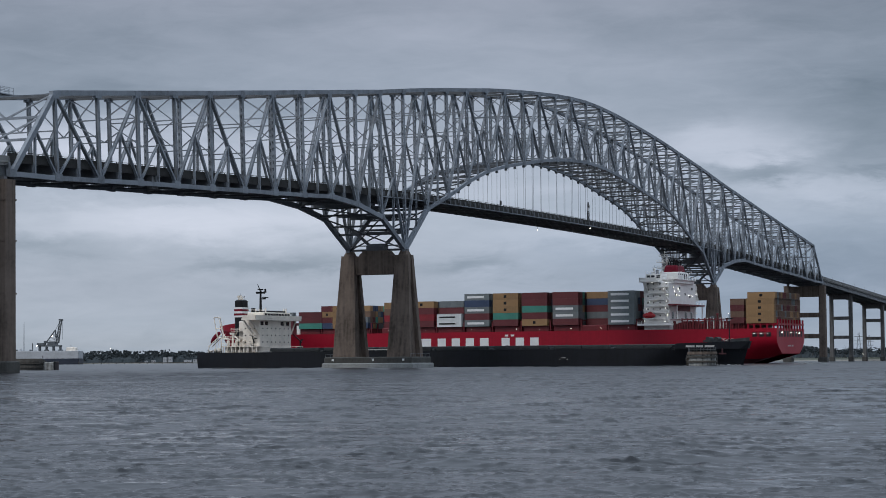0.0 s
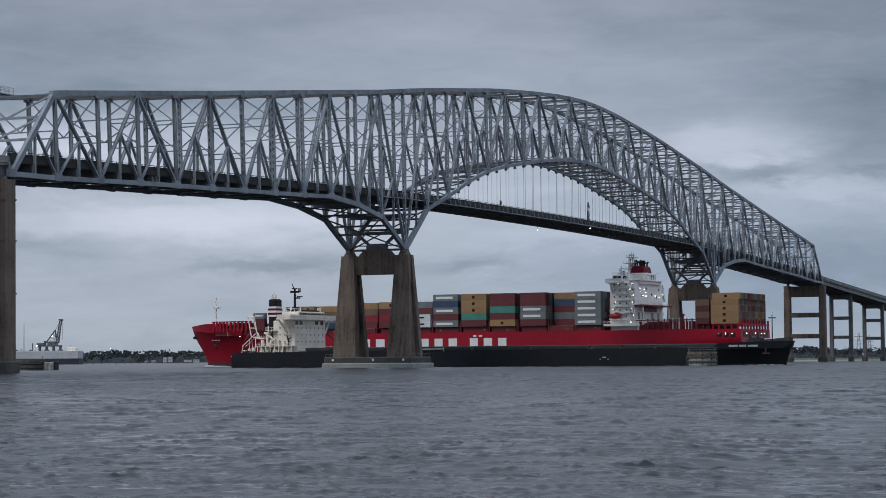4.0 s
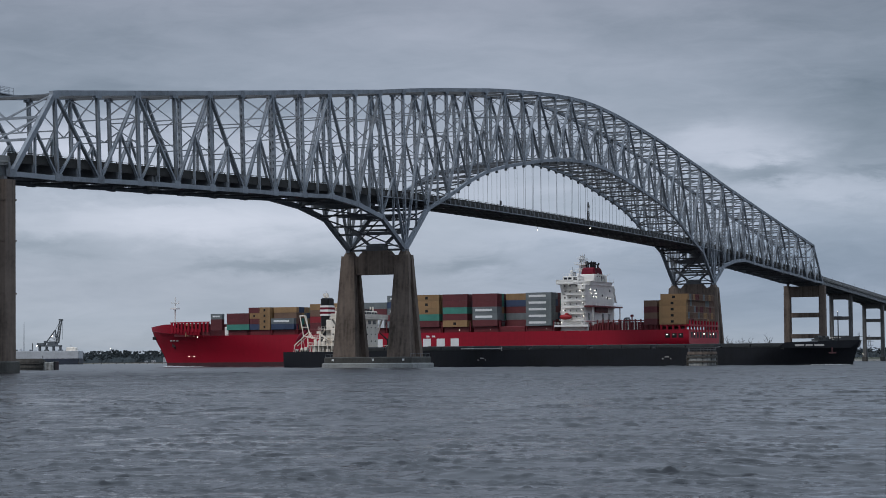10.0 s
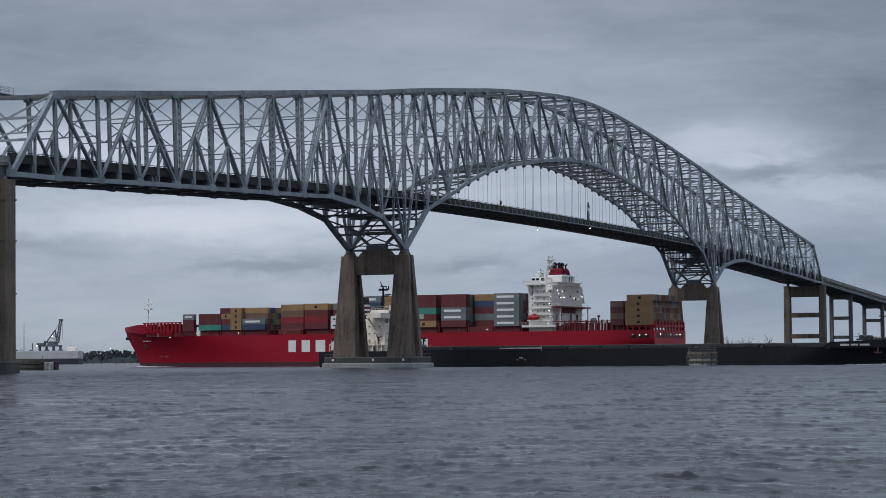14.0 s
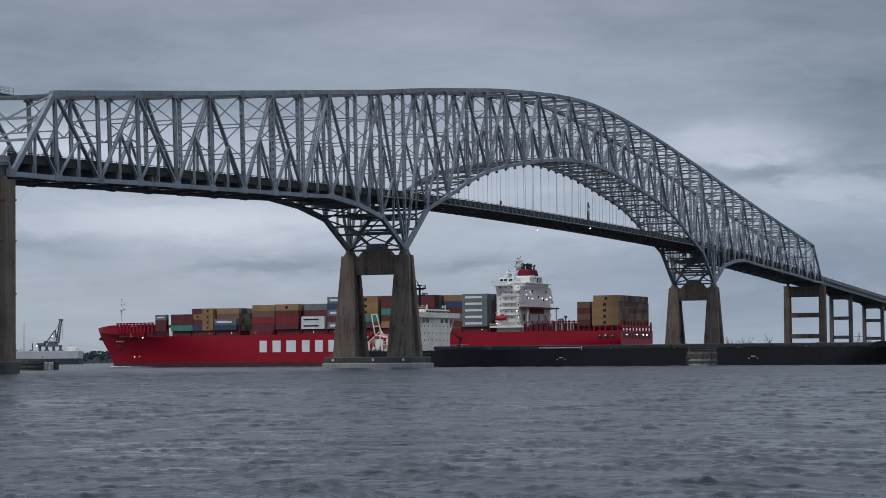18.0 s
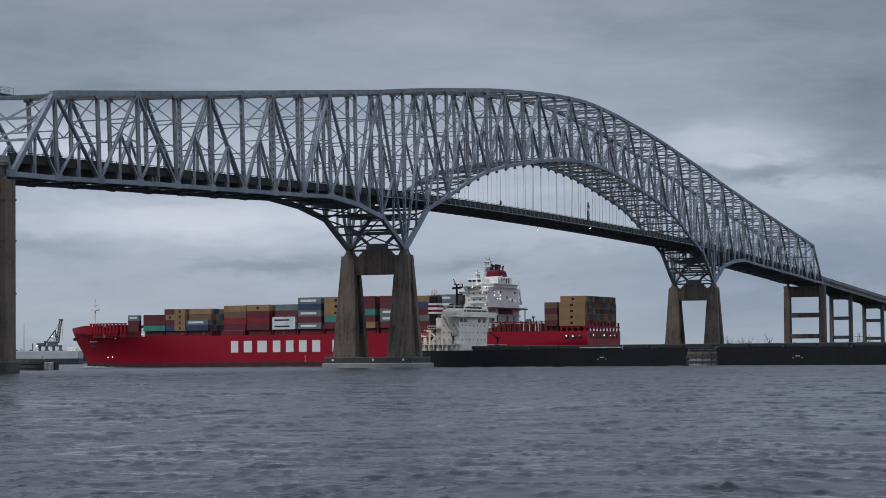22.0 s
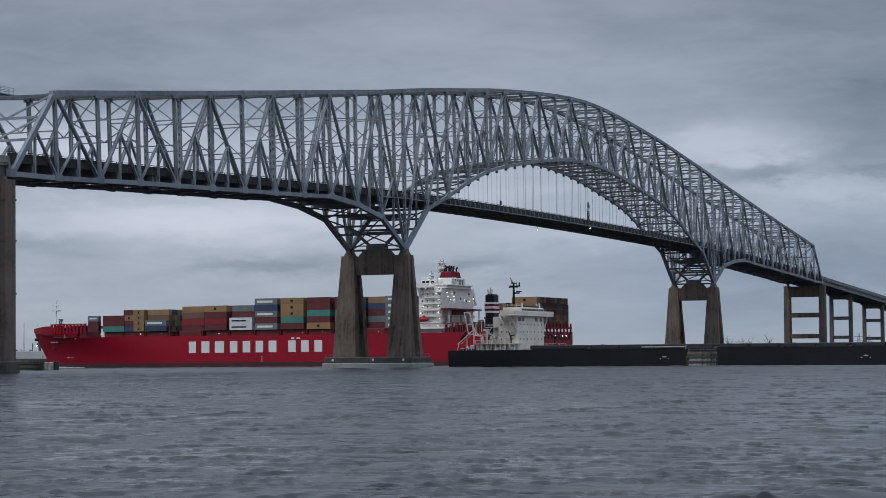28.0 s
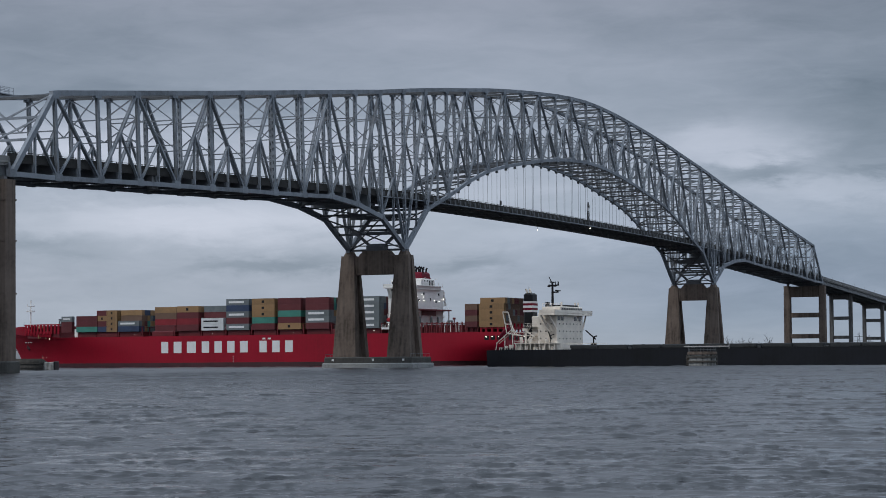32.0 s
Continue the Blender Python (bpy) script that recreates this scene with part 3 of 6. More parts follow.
    # signs and lamp standards along the railing
    for k, y, h in ((4.8, -9.2, 2.2), (10.1, -9.2, 6.5), (8.4, 9.2, 3.0), (-5.5, 9.2, 7.0), (-9.6, 9.2, 7.5), (-1.5, 9.2, 7.0)):
        x, z = low_x(k), road_z(k)
        part("lamp_standard", tube_data((x, y, z + 0.6), (x, y, z + h), 0.14, 0.09, 6), RAIL_DARK, br)
    x, z = low_x(10.1) + 0.6, road_z(10.1)
    part("antenna_mast", join_data([tube_data((x + a, -9.3 + b, z + 0.5), (x + a * 0.5, -9.3 + b * 0.5, z + 8.0), 0.09, n=5) for a in (-0.45, 0.45) for b in (-0.35, 0.35)] + [beam_data((x - 0.45, -9.3, z + 1 + i), (x + 0.45, -9.3, z + 1.9 + i), 0.1, 0.1) for i in range(6)]), RAIL_DARK, br, "dark lattice antenna mast")
    for h, d in ((2.6, 0.9), (4.4, -0.9), (5.6, 0.8)):
        part("antenna_panel", bevel_box(x + d - 0.25, x + d + 0.25, -9.75, -9.4, z + h, z + h + 1.3, 0.05), LETTER, br, "small white antenna panel")
    for k in (4.8, 10.1):
        x, z = low_x(k), road_z(k)
        part("sign", box_data(x - 0.8, x + 0.8, -9.35, -9.2, z + 1.0, z + 2.6), RAIL_DARK, br)
    for k, drop in ((6.75, 6.2), (10.1, 2.4)):
        x, z = low_x(k), road_z(k) - drop
        part("lamp_bracket", tube_data((x, -9.7, road_z(k) - 1.5), (x, -10.3, z), 0.06, n=5), RAIL_DARK, br)
        part("navigation_lamp", lamp_data((x, -10.3, z - 0.15), 0.16), LAMP, br)
    return br


bridge = truss_bridge()


# ---- piers ----
def tapered_leg(cx, cy, z0, z1, a0, b0, a1, b1, c):
    """A battered leg with chamfered corners; a across the bridge, b along it."""
    v, f = [], []
    for z, a, b in ((z0, a0, b0), (z1, a1, b1)):
        for x, y in ((-b / 2 + c, -a / 2), (b / 2 - c, -a / 2), (b / 2, -a / 2 + c), (b / 2, a / 2 - c), (b / 2 - c, a / 2), (-b / 2 + c, a / 2), (-b / 2, a / 2 - c), (-b / 2, -a / 2 + c)):
            v.append((cx + x, cy + y, z))
    for i in range(8):
        j = (i + 1) % 8
        f.append((i, j, 8 + j, 8 + i))
    f.append(tuple(range(7, -1, -1)))
    f.append(tuple(range(8, 16)))
    return v, f


def battered_block(z0, x0, y0, z1, x1, y1):
    """A block between two level rectangles, each given as a pair of x and a pair of y."""
    v = [(x, y, z) for z, xs, ys in ((z0, x0, y0), (z1, x1, y1)) for x, y in ((xs[0], ys[0]), (xs[1], ys[0]), (xs[1], ys[1]), (xs[0], ys[1]))]
    return v, [(3, 2, 1, 0), (4, 5, 6, 7)] + [(i, (i + 1) % 4, 4 + (i + 1) % 4, 4 + i) for i in range(4)]


def main_pier(x):
    p = thing("main_pier", "weathered brown concrete pier with two battered legs on a footing", "pier", (x, 0, 0), group="main piers")
    for s in (-1, 1):
        c = s * 9.7
        leg = part("leg", battered_block(3.6, (-4.0, 4.0), (c - 2.6, c + 2.6), 36.5, (-1.4, 1.4), (c - 1.5, c + 1.5)), CONCRETE, p, "recessed web between the leg's two flanges")
        for d in (-1, 1):
            lo_x, hi_x = sorted((d * 5.25, d * 3.0)), sorted((d * 2.1, d * 0.3))
            part("flange", battered_block(3.6, lo_x, (c - 4.1, c + 4.1), 36.6, hi_x, (c - 2.3, c + 2.3)), CONCRETE, leg)
        part("leg_cap", tapered_leg(0, s * 9.8, 36.6, 38.1, 3.5, 3.4, 2.2, 2.2, 0.3), CONCRETE, leg)
        part("bearing", box_data(-1.0, 1.0, s * 10 - 1.0, s * 10 + 1.0, 37.9, 38.5), STEEL_DARK_SHADED, p)
    prof = [(-7.6, 30.4), (7.6, 30.4), (7.6, 36.0), (6.2, 36.2), (4.4, 38.2), (-4.4, 38.2), (-6.2, 36.2), (-7.6, 36.0)]
    v = [(dx, y, z) for dx in (-1.7, 1.7) for y, z in prof]
    f = [tuple(range(8)), tuple(range(15, 7, -1))] + [(i, (i + 1) % 8, 8 + (i + 1) % 8, 8 + i) for i in range(8)]
    part("cross_beam", (v, f), CONCRETE, p)
    part("footing", bevel_box(-8.0, 8.0, -15.6, 15.6, 1.6, 3.6, 0.3), CONCRETE_WET, p, "dark stained upper footing slab")
    part("skirt", bevel_box(-8.6, 8.6, -16.2, 16.2, -0.8, 1.6, 0.25), CONCRETE_PALE, p, "pale concrete skirt at the waterline")
    for y in (-12.7, -2.0, 12.4):
        part("marker_plate", box_data(-8.15, -8.0, y - 0.35, y + 0.35, 2.3, 3.0), LETTER, p, "small white reflector plate")
    for s in (-1, 1):
        rail = [tube_data((-7.6, s * 15.2, 4.5), (7.6, s * 15.2, 4.5), 0.06, n=6)] + [tube_data((x_, s * 15.2, 3.6), (x_, s * 15.2, 4.5), 0.05, n=6) for x_ in (-7.6, -3.8, 0, 3.8, 7.6)]
        part("handrail", join_data(rail), STEEL, p)
    return p


def end_pier(x, top, a, b, struts, spread, name, label, group="", stone=CONCRETE):
    p = thing(name, label, "pier", (x, 0, 0), group=group)
    for s in (-1, 1):
        part("leg", tapered_leg(0, s * spread, 2.6, top, a * 1.08, b * 1.1, a, b, 0.2), stone, p)
        for t in (0.37, 0.66, 0.885) if a > 3 else ():
            zt, k = 2.6 + (top - 2.6) * t, 1.085 - 0.085 * t
            part("pour_joint", box_data(-b * k * 0.55 - 0.02, b * k * 0.55 + 0.02, s * spread - a * k * 0.5 - 0.03, s * spread + a * k * 0.5 + 0.03, zt, zt + 0.35), stone, p)
        part("leg_base", bevel_box(-b * 0.72, b * 0.72, s * spread - a * 0.72, s * spread + a * 0.72, -0.8, 2.8, 0.25), CONCRETE_WET, p)
        part("bearing", box_data(-0.6, 0.6, s * min(spread, HALF) - 0.6, s * min(spread, HALF) + 0.6, top, top + 0.9), STEEL_DARK_SHADED, p)
    for z0, z1 in struts:
        part("cross_strut", box_data(-b * 0.36, b * 0.36, -spread + a * 0.4, spread - a * 0.4, z0, z1), stone, p)
    return p


main_pier(low_x(0))
main_pier(low_x(20))
for k in (-12, 32):
    z = low_z(k) - 1.6
    end_pier(low_x(k) - (3.2 if k < 0 else 1.2), z, 3.6, 3.9, [(z - 6.5, z - 0.3), (25.8, 28.5), (13.6, 16.2)], 10.3, "end_pier", "tall brown concrete pier frame with cross struts under the truss end", "end piers")


# ---- approach viaducts ----
def approach(x0, k0, sign, spans):
    z0 = road_z(k0) - 1.0
    pos = [x0 + sign * d for d in spans]
    z_at = lambda x: z0 - abs(x - x0) * 0.0385
    for i in range(len(pos) - 1):
        a, b = sorted((pos[i], pos[i + 1]))
        g = thing("approach_span", "steel girder approach span with a concrete parapet", "viaduct span", (a, 0, 0), group="approach spans")
        za, zb, ln = z_at(a), z_at(b), b - a
        part("deck", beam_data((0, 0, za - 0.2), (ln, 0, zb - 0.2), 18.6, 0.4), ROAD, g)
        for y in (-8.3, -2.8, 2.8, 8.3):
            part("girder", join_data([beam_data((0.15, y, za - 1.9), (ln - 0.15, y, zb - 1.9), 0.14, 2.9), beam_data((0.15, y, za - 3.35), (ln - 0.15, y, zb - 3.35), 0.7, 0.14)]), GIRDER_GREY, g)
        for y in (-9.1, 9.1):
            part("parapet", beam_data((0, y, za + 0.35), (ln, y, zb + 0.35), 0.35, 1.5), BARRIER, g)
            part("fascia", beam_data((0, y * 0.985, za - 0.75), (ln, y * 0.985, zb - 0.75), 0.3, 0.7), BARRIER, g)
        for j in range(3):
            t = (j + 0.5) / 3
            lx, lz = ln * t, za + (zb - za) * t
            part("lamp_post", tube_data((lx, 8.8, lz), (lx, 8.8, lz + 9), 0.12, 0.07, 6), STEEL, g)
    for x in pos[1:-1]:
        top = z_at(x) - 4.4
        p = end_pier(x, top, 2.2, 2.4, [(top - 2.4, top - 0.1), (25.8 if top > 34 else 23.4, 27.9 if top > 34 else 25.4), (14.0, 16.0)], 6.0, "approach_pier", "grey concrete approach pier frame with two columns and struts", "approach piers", CONCRETE_GREY)
        part("pier_cap", bevel_box(-1.4, 1.4, -8.2, 8.2, top, top + 1.1, 0.15), CONCRETE_GREY, p)


approach(low_x(32), 32, 1, [0, 93.4, 190.4, 286.4, 382, 478, 574, 670, 766])
approach(low_x(-12), -12, -1, [0, 80, 160, 240, 320])


# ---- hulls ----
def hull_data(length, half, deck, bow_z, entrance_lo, entrance_hi, rake, run, stem_lo, transom, sheer_from, z_split, draft=-2.0, quarter=1.0, stem_top=0.0, power=0.9, counter=0.0, flare=1.0, clipper=False):
    """Half-breadths by station and level; returns the lower and the upper shell, the deck and the transom."""
    n = 90
    xs = [length * (1 - (1 - i / n) ** 1.4) for i in range(n + 1)]
    levels = [draft, -0.5, z_split] + [z_split + (deck - z_split) * t for t in (0.2, 0.4, 0.6, 0.8, 1.0)]

    def deck_at(x):
        t = min(1, max(0, (x - sheer_from) / (length - sheer_from)))
        return deck + (bow_z - deck) * t ** 1.5

    def stem_at(z):
        u = 1 - min(1, max(0, z / (stem_top or deck)))
        return length - rake * (u * u * (3 - 2 * u) if clipper else u ** power)

    def breadth(x, z):
        zt = min(1, max(0, z / deck))
        stem = stem_at(z)
        le = entrance_lo + (entrance_hi - entrance_lo) * min(1, max(0, z / (stem_top or deck))) ** flare
        t = min(1, max(0, (stem - x) / le))
        b = half * (1 - (1 - t) ** 2.3)
        tr = transom + (quarter - transom) * min(1, zt * 1.7) ** 0.5
        u = min(1, x / run)
        return b * (tr + (1 - tr) * (1 - (1 - u) ** 2))

    rows = []
    for x in xs:
        top = deck_at(x)
        row = []
        for z in levels:
            zz = z if z <= z_split else z_split + (z - z_split) * (top - z_split) / (deck - z_split)
            if x < 15:
                zz = max(zz, counter * (1 - x / 15) ** 1.2)
            stem = stem_at(zz)
            row.append((min(x, stem), breadth(min(x, stem), zz), zz))
        rows.append(row)
    m = len(levels)

    def shell(i0, i1):
        v, f = [], []
        for s in (1, -1):
            base = len(v)
            for row in rows:
                v.extend((a, s * b, c) for a, b, c in row[i0:i1 + 1])
            k = i1 - i0 + 1
            for i in range(n):
                for j in range(k - 1):
                    q = (base + i * k + j, base + (i + 1) * k + j, base + (i + 1) * k + j + 1, base + i * k + j + 1)
                    f.append(q if s < 0 else q[::-1])
        v2 = [(a, s * b, c) for s in (1, -1) for a, b, c in rows[0][i0:i1 + 1]]
        base, k = len(v), i1 - i0 + 1
        v.extend(v2)
        for j in range(k - 1):
            f.append((base + j, base + j + 1, base + k + j + 1, base + k + j))
        return v, f

    dv = [(row[-1][0], s * max(0.0, row[-1][1] - 0.35), row[-1][2] - 0.9) for row in rows for s in (1, -1)]
    df = [(2 * i, 2 * i + 1, 2 * i + 3, 2 * i + 2) for i in range(n)]
    return shell(0, 2), shell(2, m - 1), (dv, df), breadth


def solid(ob, t):
    md = ob.modifiers.new("plate", "SOLIDIFY")
    md.thickness, md.offset = t, 1.0
    return ob


def foam_data(line, h, w, seed):
    """A low broken ridge of foam along a line on the water."""
    rng = random.Random(seed)
    items = []
    for i in range(len(line) - 1):
        (x0, y0), (x1, y1) = line[i], line[i + 1]
        fade = 1 - i / len(line)
        for j in range(3):
            t = (j + rng.uniform(0.1, 0.7)) / 3
            x, y = x0 + (x1 - x0) * t, y0 + (y1 - y0) * t + rng.uniform(-0.3, 0.3) * w
            a, b, c = rng.uniform(0.7, 1.6), w * rng.uniform(0.25, 0.6), h * fade * rng.uniform(0.4, 1.0)
            q = ball_data(8, 5)
            items.append(([(x + p * a, y + r * b, 0.02 + s * c) for p, r, s in q[0]], q[1]))
    return join_data(items)


def railing_data(x0, x1, y, z, h=1.1, step=3.0):
    n = max(1, int(abs(x1 - x0) / step))
    items = [tube_data((x0, y, z + h * t), (x1, y, z + h * t), 0.05, n=5) for t in (0.5, 1.0)]
    items += [tube_data((x0 + (x1 - x0) * i / n, y, z), (x0 + (x1 - x0) * i / n, y, z + h), 0.05, n=5) for i in range(n + 1)]
    return join_data(items)


# ---- container ship: local x runs forward from the stern, y to port ----
RED_TURN, RED_SPEED = 87.3, 3.87
RED_STERN = Vector((263.66, -37.83, 0.0))
RED_DIR = Vector((math.cos(radians(RED_TURN)), math.sin(radians(RED_TURN)), 0))


def red_pose(t):
    """Straight on, while the bow comes round very slowly to port."""
    p = RED_STERN + RED_DIR * (RED_SPEED * (t - 9.0))
    return pose(p.x, p.y, 0, 0, 0, RED_TURN + 0.02 * (t - 12.0))


def container_ship():
    sh = thing("container_ship", "red container ship with a white deckhouse, loaded with containers", "ship")
    sh.matrix_basis = red_pose(0)
    low, up, deck, breadth = hull_data(285.0, 20.0, 14.8, 17.6, 100, 44, 9.0, 40, 0.0, -0.20, 236, 2.1, stem_top=19.5, counter=4.2, flare=1.7, clipper=True)
    hull = part("hull", up, RED_HULL, sh, "bright red painted steel hull", True)
    part("boot_topping", low, BOOT, hull, "dark worn paint along the waterline", True)
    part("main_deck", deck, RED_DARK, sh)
    # forecastle bulwark and gear
    for s in (1, -1):
        v, f = [], []
        n = 20
        for i in range(n + 1):
            x = 246 + 39 * i / n
            z = 14.8 + (17.6 - 14.8) * max(0, (x - 236) / 49) ** 1.5
            foot = min(x, 284.6)
            top = 20.6 - max(0, x - 271) * 0.075 - 2.6 * min(1, max(0, (265 - x) / 5))
            v += [(foot, s * breadth(foot, z), z - 0.05), (x, s * max(0.15, 0.7 * breadth(foot, z) + 0.3 * breadth(x, top)), top)]
        f = [(2 * i, 2 * i + 2, 2 * i + 3, 2 * i + 1) for i in range(n)]
        solid(part("bulwark", (v, f), RED_HULL, sh), 0.2)
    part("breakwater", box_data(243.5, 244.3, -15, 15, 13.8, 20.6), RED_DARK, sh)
    rim = lambda x: 0.7 * breadth(x, 14.8 + 2.8 * max(0, (x - 236) / 49) ** 1.5) + 0.3 * breadth(x, 20.7)
    for i in range(11):
        x = 241.0 + i * 2.4
        part("bulwark_post", box_data(x - 0.5, x + 0.5, rim(x) - 0.5, rim(x) + 0.05, 16.6, 21.2), RED_HULL, sh)
    for x, w, h in ((243.5, 1.4, 3.4), (246.4, 2.0, 2.6), (248.4, 1.0, 4.0), (257.6, 1.6, 3.2), (260.4, 1.2, 3.8)):
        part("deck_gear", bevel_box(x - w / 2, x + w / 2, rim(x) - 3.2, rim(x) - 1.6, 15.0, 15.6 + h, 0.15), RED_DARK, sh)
    # added dark sheet standing in for the shaded gear behind the posts
    part("shaded_gear_sheet", strip_data([(x, rim(x) - 1.3, 17.65) for x in [240.6 + 2.4 * i for i in range(11)]], 0.3, 6.1), RED_DARK, sh, "dark red sheet behind the bulwark posts, added for shaded gear")
    part("bulwark_rail", strip_data([(x, rim(x) - 0.2, 21.3) for x in [240.0 + 2.4 * i for i in range(12)]], 0.5, 0.5), RED_HULL, sh)
    part("jack_staff", tube_data((283.2, 0, 18.5), (283.2, 0, 22.5), 0.1, 0.06, 6), WHITE, sh)
    part("bow_fairlead", bevel_box(281.6, 284.0, -1.3, 1.3, 13.4, 14.9, 0.3), BLACK, hull, "dark towing fairlead on the stem")
    mast = part("fore_mast", tube_data((271.5, 0, 17), (271.5, 0, 34.0), 0.42, 0.26, 8), WHITE, sh, "slim white foremast with a crosstree")
    part("crosstree", join_data([beam_data((271, -2.2, 31.0), (271, 2.2, 31.0), 0.4, 0.25, (1, 0, 0)), box_data(269.8, 273.2, -1.4, 1.4, 28.2, 28.9), beam_data((269.2, 0, 31.2), (273.8, 0, 31.2), 0.3, 0.3), tube_data((269.4, 0, 31.2), (269.4, 0, 32.2), 0.12, n=6), tube_data((273.6, 0, 31.2), (273.6, 0, 32.2), 0.12, n=6), tube_data((271, 0, 33), (271, 0, 34.5), 0.08, n=5)]), WHITE, mast)
    for x, y in ((262, 6), (262, -6)):
        part("windlass", join_data([tube_data((x, y - 2, 18.3), (x, y + 2, 18.3), 1.1, n=12), box_data(x - 1.2, x + 1.2, y - 2.6, y - 2.0, 16.6, 19)]), RED_DARK, sh)
    # white hull marking: plain blocks, one for each character
    x = 181.2
    for w, gap in ((5.6, 1.3), (6.3, 1.0), (7.2, 1.3), (5.8, 1.2), (5.8, 1.2), (5.8, 1.2), (6.0, 4.6), (5.6, 1.2), (5.8, 1.2), (5.8, 0)):
        b = 20.06
        part("hull_marking", bevel_box(x - w * 0.84, x - w * 0.14, 19.5, b, 6.7, 12.1, 0.02), LETTER, hull, "plain white painted block")
        x -= w + gap
    for d in (0, 2.9):
        part("hull_marking", box_data(122.9 - d, 124.5 - d, 19.5, 20.06, 12.7, 13.5), LETTER, hull, "plain white painted block")
    # name on the bow as a faded bar
    bx = 263.0
    for i in range(3):
        xx = bx + i * 2.4
        part("name_bar", beam_data((xx, breadth(xx, 12.7) + 0.12, 12.7), (xx + 1.6, breadth(xx + 1.6, 12.7) + 0.12, 12.7), 0.1, 0.6), MARK, hull, "faded plain bar")
    # mooring gear forward, draught figures as bars, anchor in its recess, white water at the stem
    part("mooring_frame", join_data([box_data(250, 250.6, 15.6, 16.3, 14.5, 20.6), box_data(255, 255.6, 15.0, 15.7, 14.5, 20.6), box_data(250, 255.6, 15.2, 16.2, 19.6, 20.6), box_data(250.8, 254.6, 14.6, 15.4, 14.8, 18.8)]), TAN, sh, "tan mooring frame and winch")
    part("deck_locker", bevel_box(229.6, 231.6, 17.4, 18.6, 13.9, 18.9, 0.1), WHITE, sh)
    part("anchor_recess", box_data(266.4, 268.6, breadth(267.5, 10.6) - 0.4, breadth(267.5, 10.6) + 0.12, 9.6, 11.6), BOOT, hull)
    part("anchor", join_data([beam_data((267.4, breadth(267.5, 10) + 0.3, 11.4), (267.2, breadth(267.5, 9) + 0.3, 8.8), 0.4, 0.4), beam_data((266.2, breadth(267.5, 9) + 0.4, 9.4), (268.4, breadth(267.5, 9) - 0.3, 9.4), 0.4, 0.5)]), BLACK, hull)
    for x, z in ((258, 5.0), (254.5, 5.1), (248, 14.2)):
        part("hull_lamp", lamp_data((x, breadth(x, z) + 0.15, z), 0.16), LAMP, hull)
    for x in (140.0, 72.0):
        part("draught_figures", join_data([box_data(x, x + 0.6, 19.8, 20.05, z, z + 0.35) for z in (2.2, 3.0, 3.8, 4.6)]), MARK, hull, "small faded bars")
    for s in (1, -1):
        part("bow_wave", foam_data([(277.5 - i * 3.2, s * (breadth(277.5 - i * 3.2, 0.4) + 0.25 + 0.05 * i)) for i in range(11)], 0.85, 0.7, 3), FOAM, sh, "white water along the bow", kind="stuff")
    part("stern_wash", foam_data([(-1.0 - i * 2.5, 1.5 * math.sin(i * 1.7)) for i in range(8)], 0.3, 4.0, 4), FOAM, sh, "pale wash behind the stern", kind="stuff")
    # hatch covers, lashing bridges and deck edge
    for x0 in (63.5, 76.5, 89.4, 104, 118, 132, 146, 159.6, 174.6, 193, 206.5, 219):
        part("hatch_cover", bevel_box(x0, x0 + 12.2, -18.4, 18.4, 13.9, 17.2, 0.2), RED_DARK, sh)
        for xb in (x0 - 0.9,):
            items = [box_data(xb - 0.25, xb + 0.25, y - 0.25, y + 0.25, 14.5, 19.4) for y in (-18.6, -12.4, -6.2, 0, 6.2, 12.4, 18.6)]
            items.append(box_data(xb - 0.3, xb + 0.3, -19, 19, 19.2, 19.5))
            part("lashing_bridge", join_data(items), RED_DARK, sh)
    part("deck_rail", railing_data(63, 243, 19.3, 13.9, 1.6, 4.0), RED_DARK, sh)
    for x in (66, 79, 93, 108, 119, 141, 152, 164, 183, 196, 208, 231, 252):
        part("deck_lamp", lamp_data((x, 19.5 if x < 240 else breadth(x, 14) - 0.2, 15.9), 0.11), LAMP, sh)
    # deckhouse: narrow accommodation block with open side balconies, the casing behind it
    house = part("deckhouse", bevel_box(48.3, 60, -17, 17, 13.9, 35.2, 0.2), WHITE, sh, "white painted tall deckhouse")
    for i, z in enumerate((19.5, 22.3, 25.1, 27.9, 30.7, 33.2)):
        for s in (1, -1):
            part("balcony", join_data([box_data(48.3, 59.0 - 0.5 * i, *sorted((s * 16.8, s * 18.8)), z - 0.25, z), railing_data(48.4, 58.9 - 0.5 * i, s * 18.7, z, 1.1, 2.0)]), WHITE, house)
            part("stair", beam_data((50.5, s * 18.0, z), (48.4, s * 18.0, z - 2.8), 0.9, 0.2), WHITE, house)
        for x in (49.5, 52.5, 55.5, 58):
            part("porthole", box_data(x - 0.3, x + 0.3, 16.9, 17.05, z + 1.0, z + 1.7), GLASS_DARK, house)
        for y in range(-15, 16, 3):
            part("porthole", box_data(59.95, 60.08, y - 0.4, y + 0.4, z + 0.9, z + 1.7), GLASS_DARK, house)
    wheel = part("bridge_wing", join_data([bevel_box(52, 60.8, -20.4, 20.4, 35.2, 36.0, 0.15), bevel_box(53, 60.4, -13.5, 13.5, 36.0, 39.0, 0.2), box_data(53, 60.8, 19.9, 20.3, 36.0, 37.2), box_data(60.5, 60.8, -20.3, 20.3, 36.0, 37.2), box_data(53, 60.8, -20.3, -19.9, 36.0, 37.2)]), WHITE, house, "white wheelhouse with open bridge wings")
